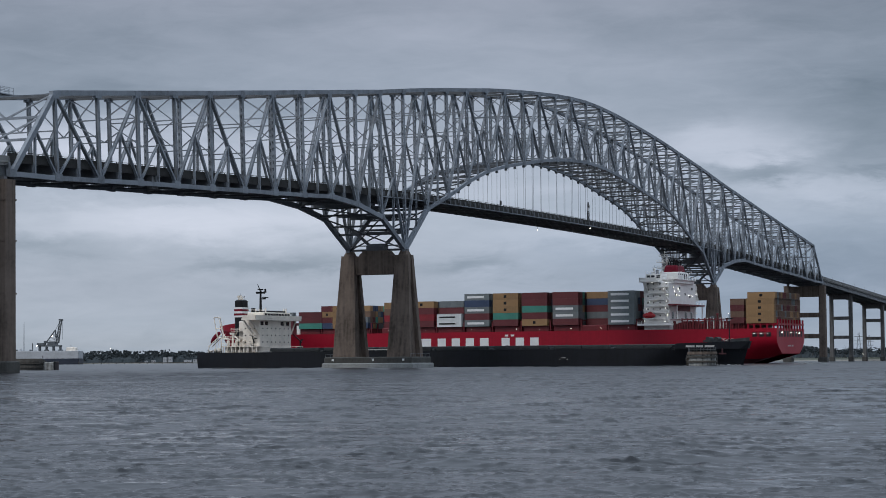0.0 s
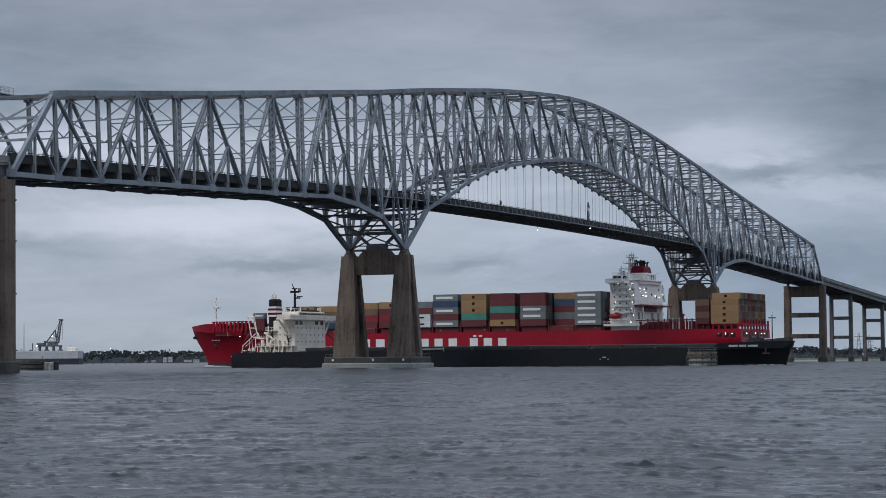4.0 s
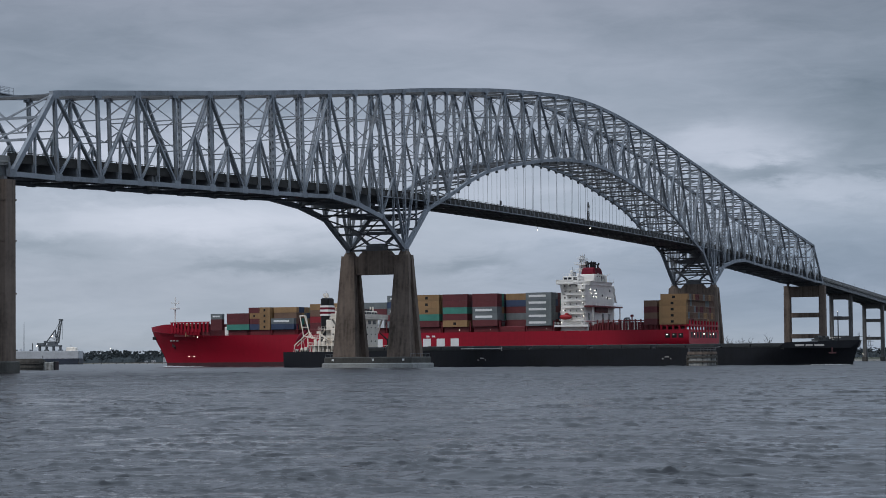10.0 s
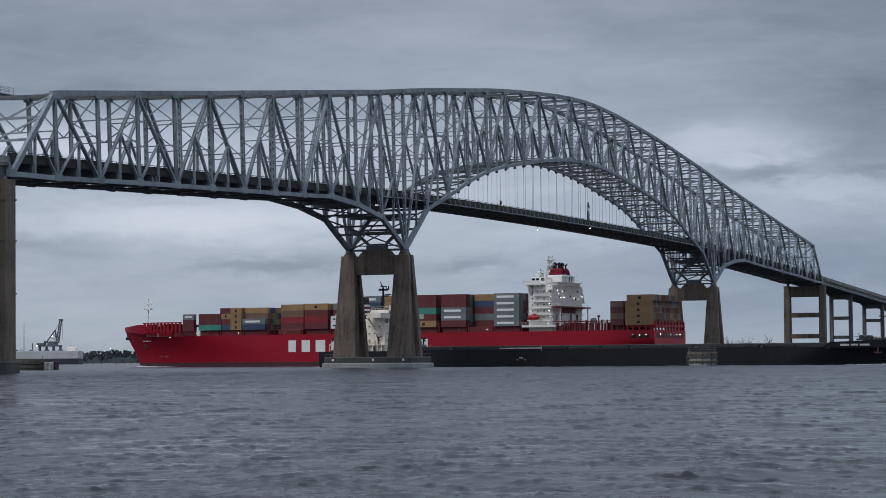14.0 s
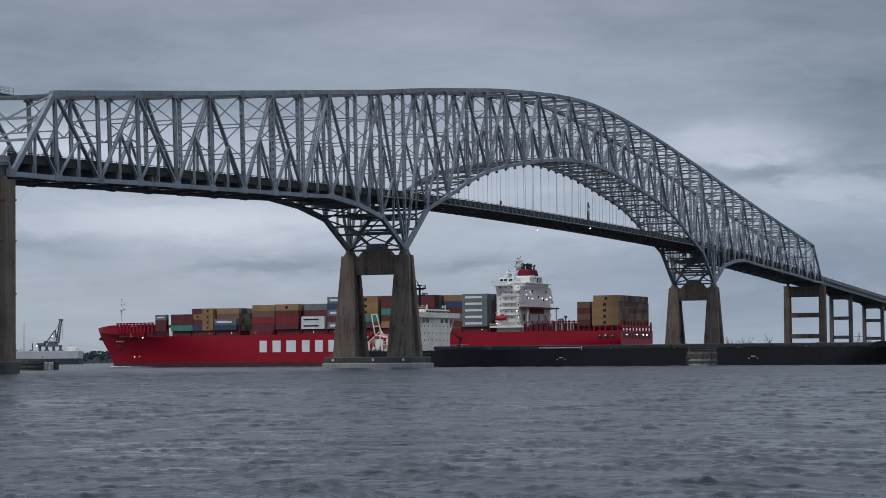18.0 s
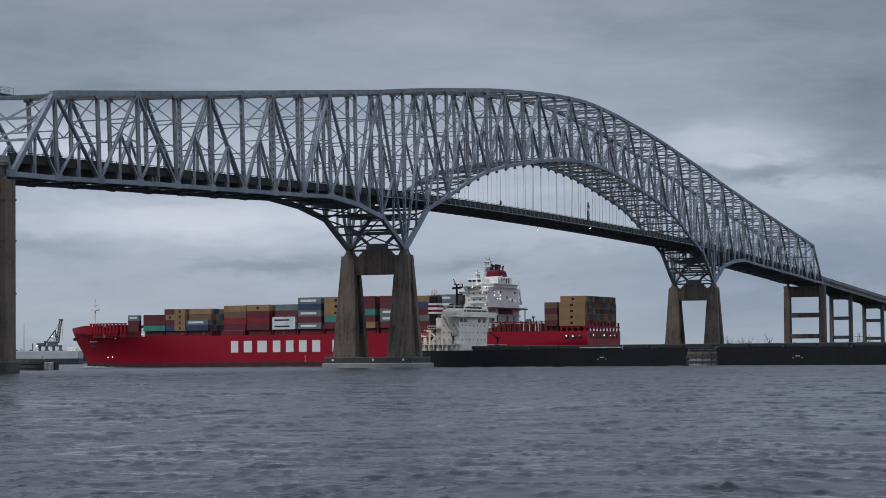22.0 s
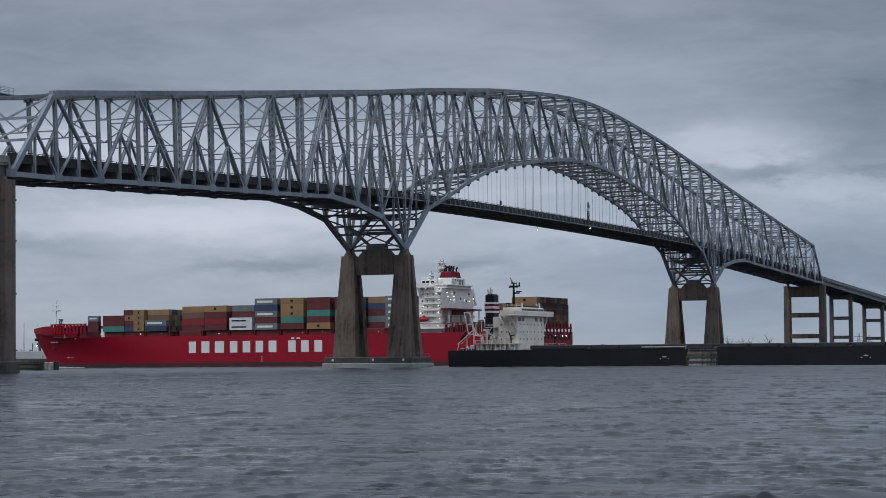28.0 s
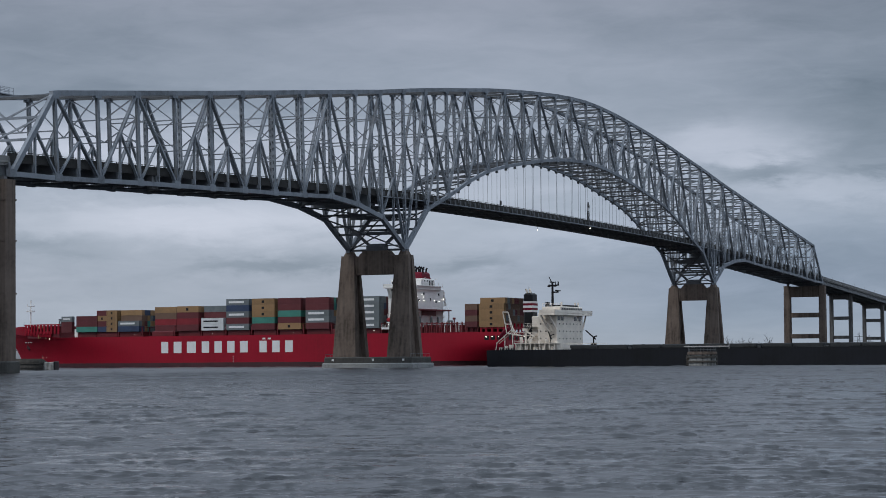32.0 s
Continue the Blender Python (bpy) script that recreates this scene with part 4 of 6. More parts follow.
    for s in (1, -1):
        part("wing_bracket", beam_data((58.5, s * 20.0, 35.2), (58.5, s * 17.0, 31.0), 1.2, 0.6, (1, 0, 0)), WHITE, house)
    for y in range(-12, 13, 3):
        part("window", box_data(60.38, 60.5, y - 1.1, y + 1.1, 37.2, 38.4), GLASS_DARK, wheel)
    for x in (54.5, 57, 59):
        part("window", box_data(x - 0.8, x + 0.8, 13.45, 13.6, 37.2, 38.4), GLASS_DARK, wheel)
    part("roof_rail", railing_data(53, 60.4, 13.3, 39.0, 1.0, 1.8), WHITE, wheel)
    casing = part("engine_casing", casing_data(), WHITE, sh, "white engine casing with vents")
    part("casing_platform", join_data([box_data(46.8, 54.6, -14, 14, 36.4, 36.7), railing_data(46.9, 54.5, 13.9, 36.7, 1.1, 1.8)]), WHITE, casing)
    for y in (-13, -9, -5, -1, 3, 7, 11):
        part("rail_post", box_data(46.85, 47.0, y - 0.1, y + 0.1, 36.7, 38.0), WHITE, casing)
    part("screen_panel", bevel_box(47.9, 48.28, -8.5, 6.5, 23.0, 25.2, 0.05), RED_DARK, house, "dark red panel under the boat deck")
    part("boat_deck", box_data(44.0, 48.3, -17, 18.5, 25.2, 25.8), RED_DARK, house, "dark overhanging boat deck")
    part("boat_deck_rail", join_data([railing_data(44.7, 48.2, 18.4, 25.7, 1.1, 1.8)] + [box_data(44.7, 44.8, y - 0.06, y + 0.06, 25.7, 26.8) for y in range(-17, 18, 2)]), WHITE, house)
    for y, z in ((-9, 29.0), (-3, 30.0), (4, 32.4), (9, 29.4), (12, 32.6), (-12, 32.4)):
        part("vent", box_data(48.15, 48.35, y - 0.6, y + 0.6, z, z + 1.1), GLASS_DARK, house)
    for y in (-11, -3.5, 8, 13):
        part("after_door", box_data(48.15, 48.35, y - 0.9, y + 0.9, 19.6, 22.6), GLASS_DARK, house)
    for y in (-16.2, 16.2):
        part("deck_post", box_data(44.9, 45.3, y - 0.2, y + 0.2, 14, 25.2), WHITE, house)
    for z, w in ((33.0, 1.2), (30.4, 2.2), (27.9, 3.2)):
        part("stair_landing", join_data([box_data(48.0, 50.6, -17 - w, -16.9, z - 0.2, z), railing_data(48.1, 50.5, -17 - w + 0.1, z, 1.1, 0.8), box_data(48.0, 48.1, -17 - w, -17, z + 1.0, z + 1.1)]), WHITE, house)
        part("outside_stair", beam_data((48.8, -17.2 - w, z), (48.8, -17.0 - w + 1.0, z + 2.4), 0.9, 0.25, (1, 0, 0)), WHITE, house)
    v, f = bevel_box(48.6, 55.4, -5.0, 5.0, 39.6, 43.0, 0.6)
    funnel = part("funnel", ([(x if z < 41 else 52.0 + (x - 52.0) * 0.86, y * (1 if z < 41 else 0.9), z) for x, y, z in v], f), STRIPE_RED, sh, "dark red funnel with black exhaust pipes")
    for x, y, h in ((49.4, 2.4, 44.6), (50.4, 2.6, 45.4), (51.5, 2.4, 45.6), (52.6, 2.6, 45.2), (53.7, 2.2, 45.8), (50.0, -2.4, 45.0), (51.6, -2.2, 45.5), (53.2, -2.6, 45.2)):
        part("exhaust_pipe", tube_data((x, y, 42.5), (x + 0.1, y, h - 0.6), 0.42, 0.4, 10), BLACK, funnel)
        part("exhaust_mouth", tube_data((x + 0.1, y, h - 0.65), (x - 0.6, y, h), 0.42, 0.4, 10), BLACK, funnel)
    part("funnel_ledge", bevel_box(48.2, 55.8, -5.4, 5.4, 39.5, 40.0, 0.1), WHITE, funnel)
    radar = part("radar_mast", join_data([tube_data((56.0 + a, b, 39), (56.4 + a * 0.6, b * 0.7, 47.2), 0.28, 0.22, 6) for a in (-1.3, 1.3) for b in (-1.2, 1.2)] + [bevel_box(55.4, 57.0, -0.8, 0.8, 39, 44.6, 0.2), tube_data((56.4, 0, 47), (56.4, 0, 49.4), 0.2, 0.1, 6)]), WHITE, sh, "white lattice radar mast on the wheelhouse")
    for z, r in ((41.6, 2.6), (44.4, 2.9), (46.9, 2.0)):
        part("mast_platform", join_data([box_data(56.3 - r, 56.3 + r, -r, r, z, z + 0.22), railing_data(56.3 - r, 56.3 + r, r, z + 0.2, 0.9, 1.3)]), WHITE, radar)
    for z in (42.4, 45.4):
        part("mast_brace", join_data([beam_data((55.0, 1.2, z), (57.5, 1.0, z + 1.4), 0.16, 0.16), beam_data((57.6, 1.2, z), (55.2, 1.0, z + 1.4), 0.16, 0.16)]), STEEL_DARK_SHADED, radar)
    part("scanner", join_data([box_data(53.9, 54.4, -2.2, 2.2, 45.2, 45.6), tube_data((54.1, 0, 44.6), (54.1, 0, 45.3), 0.2, n=6)]), STEEL_DARK_SHADED, radar)
    part("scanner", join_data([box_data(56.0, 56.5, -1.9, 1.9, 47.9, 48.2), tube_data((54.8, 1.6, 47.1), (54.8, 1.6, 49.0), 0.1, n=5), tube_data((57.9, -1.4, 47.1), (57.9, -1.4, 48.8), 0.1, n=5)]), STEEL_DARK_SHADED, radar)
    # signal mast, lockers and tanks on the wheelhouse roof
    part("signal_mast", join_data([tube_data((59.2, 5, 39), (59.2, 5, 43.2), 0.16, 0.1, 6), beam_data((58.0, 5, 42.0), (60.4, 5, 42.0), 0.2, 0.2), beam_data((58.4, 5, 41.0), (60.0, 5, 41.0), 0.2, 0.2)]), STEEL, sh, "grey signal mast")
    for x, w, h in ((53.6, 1.0, 1.2), (55.6, 0.7, 1.8), (57.4, 1.3, 1.0)):
        part("roof_locker", bevel_box(x - w / 2, x + w / 2, 10.6, 12.4, 39.0, 39.0 + h, 0.1), STEEL if w < 1 else WHITE, sh)
    # vents between the casing and the funnel, seen as dark slots
    for y in (-4.4, -1.8, 0.8, 3.4, 5.8):
        part("casing_slot", box_data(47.9, 48.06, y - 0.55, y + 0.55, 37.0, 39.2), GLASS_DARK, casing)
    for y in (-6.5, 6.5):
        part("casing_davit", join_data([tube_data((47.6, y, 36.7), (47.6, y, 39.6), 0.14, n=6), tube_data((47.6, y, 39.6), (46.2, y, 40.2), 0.12, n=6)]), WHITE, casing)
    for x, y, z in ((58.0, 9, 41.2), (55, -8, 41.0)):
        dome = part("antenna_dome", (lambda q: ([(x + a * 0.8, y + b * 0.8, z + c * 0.8) for a, b, c in q[0]], q[1]))(ball_data(10, 6)), WHITE, sh, smooth=True)
        part("antenna_post", tube_data((x, y, 39), (x, y, z), 0.15, n=6), WHITE, dome)
    boat = part("lifeboat", (lambda q: ([(a * 3.0 + 57.0, b * 1.2 + 18.8, c * 1.2 + 20.9) for a, b, c in q[0]], q[1]))(ball_data(12, 8)), BOAT_RED, sh, "red enclosed lifeboat on its davits", True)
    part("boat_cabin", bevel_box(55.6, 57.2, 18.0, 19.6, 21.4, 22.6, 0.3), BOAT_RED, boat)
    part("keel_cradle", box_data(54.2, 59.8, 18.5, 19.1, 19.4, 19.8), WHITE, boat)
    for x in (54.8, 59.2):
        part("davit", tube_data((x, 17, 19.4), (x, 19.6, 23.6), 0.18, n=6), WHITE, boat)
    part("gangway_platform", join_data([box_data(46, 62.0, 16, 20, 16.6, 17.5), railing_data(46, 62.0, 19.9, 17.5, 1.1, 2.0)]), WHITE, sh)
    for x, y, z in ((49, 19, 35.0), (50.2, 19, 32.4), (48.6, 19, 29.8), (56.8, 19, 26.8), (48.9, 19, 27), (49.2, 19, 24.0), (57.9, 19, 23.8), (48.6, 19, 21.2), (58.8, 19.4, 18.6), (49.6, 19.4, 18.2), (48.0, 12, 33), (48.0, 11, 31.4), (48.0, 6.5, 32.6), (48.0, 5, 31.4), (48.0, 8.5, 29.9), (48.0, 4.5, 29.8), (48.0, -7, 30.0), (48.0, -12, 29.6), (55, 20, 34.9), (47.8, -16, 30.8)):
        part("deck_light", lamp_data((x, y, z), 0.17), LAMP, house)
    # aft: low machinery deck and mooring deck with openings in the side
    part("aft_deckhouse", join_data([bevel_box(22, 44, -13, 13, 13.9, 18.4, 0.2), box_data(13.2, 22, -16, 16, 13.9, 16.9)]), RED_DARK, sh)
    rng = random.Random(21)
    for i in range(27):
        x, h = 14.6 + i * 1.2, rng.uniform(3.0, 4.6)
        part("deck_casing", bevel_box(x - 0.5, x + 0.5, 17.3, 18.2, 13.9, 13.9 + h, 0.08), RED_DARK, sh)
    for i in range(15):
        x, w, h = 22.5 + i * 1.42, rng.uniform(0.5, 1.1), rng.uniform(1.2, 4.2)
        if i % 3 == 1:
            part("vent_cowl", join_data([tube_data((x, 16.2, 14.6), (x, 16.2, 14.6 + h), 0.3, n=8), bevel_box(x - 0.5, x + 0.5, 15.7, 16.7, 14.4 + h, 15.2 + h, 0.15)]), RED_DARK if i % 2 else WHITE, sh)
        else:
            part("deck_locker", bevel_box(x - w / 2, x + w / 2, 15.4, 16.8, 14.4, 14.4 + h, 0.1), RED_DARK if i % 4 else STEEL_DARK_SHADED, sh)
    part("mooring_winch", join_data([tube_data((30, 13.6, 19.4), (30, 16.4, 19.4), 0.9, n=12), box_data(29, 31, 13.4, 16.6, 18.2, 18.7), box_data(29.2, 30.8, 13.4, 13.8, 18.6, 20.4)]), STEEL_DARK_SHADED, sh)
    for x in (22.4, 23.8, 25.2, 28.0, 29.4, 30.8, 32.2):
        part("rail_post", box_data(x - 0.16, x + 0.16, 18.3, 18.5, 15.0, 19.6), WHITE, sh)
    for x in (14.5, 17, 19.5, 22, 24.5, 27, 29.5, 32, 34.5, 37, 39.5, 42):
        part("stanchion", box_data(x - 0.25, x + 0.25, 18.6, 19.1, 13.9, 19.5), RED_DARK, sh)
    part("aft_rail_beam", box_data(13.5, 47.5, 18.5, 19.2, 18.7, 19.1), RED_DARK, sh)
    part("deck_crane_post", join_data([tube_data((26.4, 17.8, 18.0), (26.4, 17.8, 21.0), 0.3, n=8), bevel_box(25.8, 27.0, 17.3, 18.3, 20.6, 21.5, 0.15)]), RED_DARK, sh)
    for y in range(-18, 19, 4):
        part("stanchion", box_data(-0.2, 0.4, y - 0.45, y + 0.45, 13.9, 18.6), RED_HULL, sh)
    part("stern_beam", box_data(-0.2, 13.2, -19, 19, 16.2, 16.96), RED_HULL, sh)
    for x in (1.6, 4.4, 7.2, 10.0, 12.6):
        part("stanchion", box_data(x - 0.4, x + 0.4, 18.7, 19.3, 13.9, 17.6), RED_HULL, sh)
    for x in (3.5, 6.5, 9.5):
        part("mooring_opening", box_data(x - 1.1, x + 1.1, 19.2, 20.04, 11.3, 13.2), BLACK, hull)
        part("stern_lamp", lamp_data((x + 0.3, 20.1, 12.7), 0.19), LAMP, hull)
    for y in (-15.5, -11.5, -7.5, -3.5, 0.5, 4.5, 8.5, 12.5, 16):
        part("mooring_opening", box_data(-0.06, 0.4, y - 1.2, y + 1.2, 11.3, 13.8), BLACK, hull)
    for y in (-3.2, 0.2, 2.6):
        part("name_bar", box_data(-0.08, 0.2, y, y + 2.0, 7.2, 7.9), MARK, hull, "faded plain bar")
    for y in (-12, -7.5, 0.5, 13):
        part("stern_lamp", lamp_data((-0.2, y, 13.0), 0.2), LAMP, hull)
    return sh


def casing_data():
    """The casing steps in towards the funnel."""
    return join_data([bevel_box(47.4, 55.4, -13.0, 13.0, 35.0, 36.6, 0.15), bevel_box(48.0, 55.4, -7.0, 7.0, 36.4, 39.8, 0.2), box_data(47.2, 48.2, 1.0, 9.0, 36.6, 38.6)])


red_ship = container_ship()
red_cargo = []


def container_mesh(length, height):
    """A steel box: corner posts and rails proud of ribbed panels, doors at one end; x runs along it."""
    w = 2.44
    p = 0.06
    items = [box_data(p, length - p, -w / 2 + p, w / 2 - p, p, height - p)]
    for x in (0, length - 0.2):
        for y in (-w / 2, w / 2 - 0.2):
            items.append(box_data(x, x + 0.2, y, y + 0.2, 0, height))
    for z in (0, height - 0.14):
        for y in (-w / 2, w / 2 - 0.12):
            items.append(box_data(0.2, length - 0.2, y, y + 0.12, z, z + 0.14))
        for x in (0, length - 0.12):
            items.append(box_data(x, x + 0.12, -w / 2 + 0.2, w / 2 - 0.2, z, z + 0.14))
    n = int(length / 0.61)
    for i in range(1, n):
        x = length * i / n
        for y in (-w / 2 + 0.02, w / 2 - 0.06):
            items.append(box_data(x - 0.09, x + 0.09, y, y + 0.04, 0.14, height - 0.14))
    for y in (-0.62, -0.22, 0.22, 0.62):
        items.append(box_data(-0.02, 0.06, y - 0.04, y + 0.04, 0.15, height - 0.15))
    return join_data(items)


BOX_DATA = {(12.19, 2.9): container_mesh(12.19, 2.9), (6.06, 2.9): container_mesh(6.06, 2.9), (12.19, 2.59): container_mesh(12.19, 2.59), (6.06, 2.59): container_mesh(6.06, 2.59)}
BOX_MESH = {}
CARGO_NAMES = {"yellow": "ochre yellow", "maroon": "dark maroon", "grey": "pale grey", "white": "white", "green": "sea green", "blue": "dark blue", "brown": "rust brown", "red": "red"}


def cargo(x, y, z, color, length=12.19, height=2.9, bar=None):
    key = (length, height, color)
    if key not in BOX_MESH:
        BOX_MESH[key] = mesh_of("container", BOX_DATA[(length, height)], BOX[color])
    ob = new("container", BOX_MESH[key])
    size = "forty-foot" if length > 7 else "twenty-foot"
    tagged(ob, f"{CARGO_NAMES[color]} {size} steel shipping container stacked on a ship's deck", "container", "containers on the red ship")
    m = pose(x, y, z)
    ob.matrix_basis = red_pose(0) @ m
    red_cargo.append((ob, m))
    if bar:
        c, x0, x1, z0, z1 = bar
        part("marking_bar", box_data(x0, x1, 1.2, 1.26, z0, z1), c, ob, "plain painted bar")
    return ob


BARS = {"grey": (LETTER, 2.5, 10.8, 0.9, 1.9), "yellow": (BLACK, 5.6, 6.9, 0.8, 2.0), "white": (BLACK, 3.0, 11.0, 1.1, 1.75)}


def stacks():
    """Bay by bay from aft to forward: aft edge, length of box, base, height of box, colours from the bottom up on the port side, rows across."""
    rng = random.Random(11)
    mix = ["maroon", "maroon", "brown", "yellow", "grey", "blue", "grey", "green", "maroon"]
    bays = [
        (1.2, 12.19, 17.0, 2.59, ["yellow", "yellow", "yellow", "yellow", "yellow"]),
        (63.4, 12.19, 17.3, 2.9, ["grey", "grey", "grey", "grey", "grey"]),
        (89.4, 12.19, 17.3, 2.9, ["maroon", "grey", "grey", "maroon", "maroon"]),
        (104.2, 12.19, 17.3, 2.9, ["yellow", "maroon", "green", "maroon", "maroon"]),
        (118.2, 12.19, 17.3, 2.9, ["maroon", "green", "yellow", "yellow", "yellow"]),
        (132.2, 12.19, 17.3, 2.9, ["grey", "maroon", "grey", "blue", "grey"]),
        (146.0, 12.19, 17.3, 2.9, ["white", "white"]),
        (159.8, 12.19, 17.3, 2.9, ["maroon", "red", "maroon", "yellow"]),
        (193.4, 12.19, 17.3, 2.59, ["blue", "grey"]),
        (217.6, 12.19, 17.3, 2.59, ["green", "maroon", "maroon"]),
    ]
    inner = {76.4: (3, ["maroon", "grey", "maroon", "blue", "yellow"]), 146.0: (1, ["maroon", "grey", "maroon", "grey"]), 175.4: (2, ["maroon", "red", "brown", "yellow"]), 193.4: (1, ["blue", "brown", "brown", "yellow"]), 217.6: (1, ["maroon", "maroon", "maroon"])}
    rest = {}
    for x, ln, z, h, colors in bays:
        deep = 15 if x < 5 else 1
        for r in range(deep):
            y = 18.4 - r * 2.54
            for i, c in enumerate(colors):
                if deep > 1 and i == 4 and r == deep - 1:
                    continue
                cc = c if r == 0 else rng.choice(["brown", "brown", "brown", "brown", "yellow", "brown", "brown", "brown", "grey", "maroon"])
                bar = BARS.get(cc) if r == 0 else None
                if bar and h < 2.8:
                    bar = (*bar[:3], bar[3] * 0.9, bar[4] * 0.9)
                cargo(x - (0.7 if deep > 1 and i == 4 else 0.0), y, z + i * (h + 0.02), cc, ln, h, bar)
        if deep == 1:
            inner.setdefault(x, (1, colors))
    for y in (18.4, 15.86):
        for i, c in enumerate(["maroon", "brown", "maroon", "brown"]):
            cargo(14.2, y, 17.0 + i * 2.61, c, 6.06, 2.59)
    # twenty-foot boxes forward
    for x, cols in ((206.4, ["yellow", "yellow", "yellow", "yellow"]), (212.0, ["blue", "maroon", "yellow", "maroon"])):
        for r in range(2):
            for i, c in enumerate(cols):
                cargo(x, 18.0 - r * 2.54, 17.3 + i * 2.61, c, 6.06, 2.59, (BLACK, 2.6, 3.5, 0.7, 1.8) if c == "yellow" and r == 0 else None)
    for i, c in enumerate(["maroon", "maroon", "grey"]):
        cargo(233.4, 17.2, 17.3 + i * 2.61, c, 6.06, 2.59, (LETTER, 1.0, 5.0, 1.0, 1.7) if c == "grey" else None)
    # the inner rows, bay by bay, as one mass of boxes in mixed colours
    for x, (start, cols) in inner.items():
        base = 17.3
        h = 2.59 if x > 190 else 2.9
        rows = range(start, 14 if x < 200 else 12)
        groups = {}
        for r in rows:
            n = len(cols) - (1 if rng.random() < 0.25 and r > start + 2 else 0)
            for i in range(n):
                c = cols[i] if r == start else rng.choice(mix)
                y = 18.4 - r * 2.54
                z = base + i * (h + 0.02)
                groups.setdefault(c, []).append(box_data(x + 0.02, x + 12.17, y - 1.2, y + 1.2, z + 0.02, z + h - 0.02))
        top = None
        for c, items in groups.items():
            if top is None:
                top = new("container_stack")
                tagged(top, "block of mixed coloured shipping containers in the inner rows of a bay", "containers", "inner container bays", "stuff")
                top.matrix_basis = red_pose(0)
                red_cargo.append((top, Matrix.Identity(4)))
            part("container_rows", join_data(items), BOX[c], top, kind="stuff")


stacks()

# ---- bulk carrier: local x runs forward from the stern, y to port ----
DARK_TURN, DARK_SPEED = 266.2, 3.719
DARK_STERN = Vector((76.03, 116.79, 0.0))
DARK_DIR = Vector((math.cos(radians(DARK_TURN)), math.sin(radians(DARK_TURN)), 0))


def dark_pose(t):
    p = DARK_STERN + DARK_DIR * (DARK_SPEED * t)
    return pose(p.x, p.y, 0, 0, 0, DARK_TURN)


def bulk_carrier():
    sh = thing("bulk_carrier", "laden black bulk carrier with a cream deckhouse and striped funnel", "ship")
    sh.matrix_basis = dark_pose(0)
    low, up, deck, breadth = hull_data(208.4, 16.1, 5.7, 5.9, 36, 26, 1.8, 15, 0.0, 0.86, 183, 0.5, quarter=0.9)
    ahead = lambda q: ([(x + 16.6, y, z) for x, y, z in q[0]], q[1])
    low, up, deck, shape = ahead(low), ahead(up), ahead(deck), breadth
    breadth = lambda x, z: shape(x - 16.6, z)
    hull = part("hull", up, BLACK_HULL, sh, "low black painted steel hull", True)
    part("boot_topping", low, BLACK_HULL, hull, "", True)
    part("main_deck", deck, HATCH, sh)
    # raised forecastle
    v, f = [], []
    for i in range(12):
        x = 203.5 + i * 1.97
        b = breadth(min(x, 224.6), 5.6) + (0.3 if i > 2 else 0)
        top = 5.9 if i == 0 else 7.3 + 0.7 * (i / 11)
        for s in (1, -1):
            v += [(x if i < 11 else 225.2, s * max(b, 0.3), 5.5), (x if i < 11 else 226.0, s * max(b + 0.2, 0.4), top)]
    for i in range(11):
        a = 4 * i
        f += [(a, a + 4, a + 5, a + 1), (a + 2, a + 3, a + 7, a + 6), (a + 1, a + 5, a + 7, a + 3)]
    f += [(0, 1, 3, 2), (44, 46, 47, 45)]
    part("forecastle", (v, f), BLACK_HULL, sh)
    part("forecastle_rail", railing_data(208, 219, breadth(213, 5.6) - 0.6, 7.9, 1.0, 2.0), CREAM, sh)
    v, f = [], []
    for i in range(9):
        x = 212.6 + i * 1.6
        b = max(0.4, breadth(min(x, 224.6), 5.6) - 0.1)
        v += [(x, b, 7.3), (x, b + 0.15, 8.7 + 0.07 * i)]
    part("bulwark_lining", (v, [(2 * i, 2 * i + 2, 2 * i + 3, 2 * i + 1) for i in range(8)]), HATCH, sh, "dull inner face of the bow bulwark").modifiers.new("plate", "SOLIDIFY").thickness = 0.12
    part("windlass", join_data([tube_data((213, 2, 8.8), (213, 6, 8.8), 0.75, n=12), tube_data((213, -6, 8.8), (213, -2, 8.8), 0.75, n=12), box_data(211.5, 214.5, -6.5, 6.5, 7.8, 8.4)]), HATCH, sh)
    part("fore_mast", join_data([tube_data((218.5, 0, 7.4), (218.5, 0, 17.4), 0.22, 0.14, 8), beam_data((218.5, -2.2, 15.6), (218.5, 2.2, 15.6), 0.5, 0.3, (1, 0, 0)), beam_data((217.2, 0, 15.6), (219.8, 0, 15.6), 0.4, 0.3)]), BLACK, sh)
    part("mast_lamp", lamp_data((218.5, -0.4, 17.2), 0.1), LAMP, sh)
    for xx, w in ((208.6, 2.6), (211.7, 1.9), (214.1, 2.6)):
        part("name_bar", beam_data((xx, -breadth(xx, 5.6) - 0.52, 6.4), (xx + w, -breadth(xx + w, 5.6) - 0.52, 6.4), 0.1, 0.6), MARK, hull, "faded plain bar")
    part("anchor", join_data([beam_data((219.0, -8.6, 5.6), (219.0, -8.6, 3.6), 0.4, 0.4), beam_data((217.8, -8.7, 3.9), (220.2, -8.1, 3.9), 0.4, 0.5)]), BOOT, hull)
    for s in (1, -1):
        part("bow_wave", foam_data([(222.3 - i * 2.6, s * (breadth(222.3 - i * 2.6, 0.3) + 0.25)) for i in range(6)], 0.4, 0.5, 8), FOAM, sh, "white water along the bow", kind="stuff")
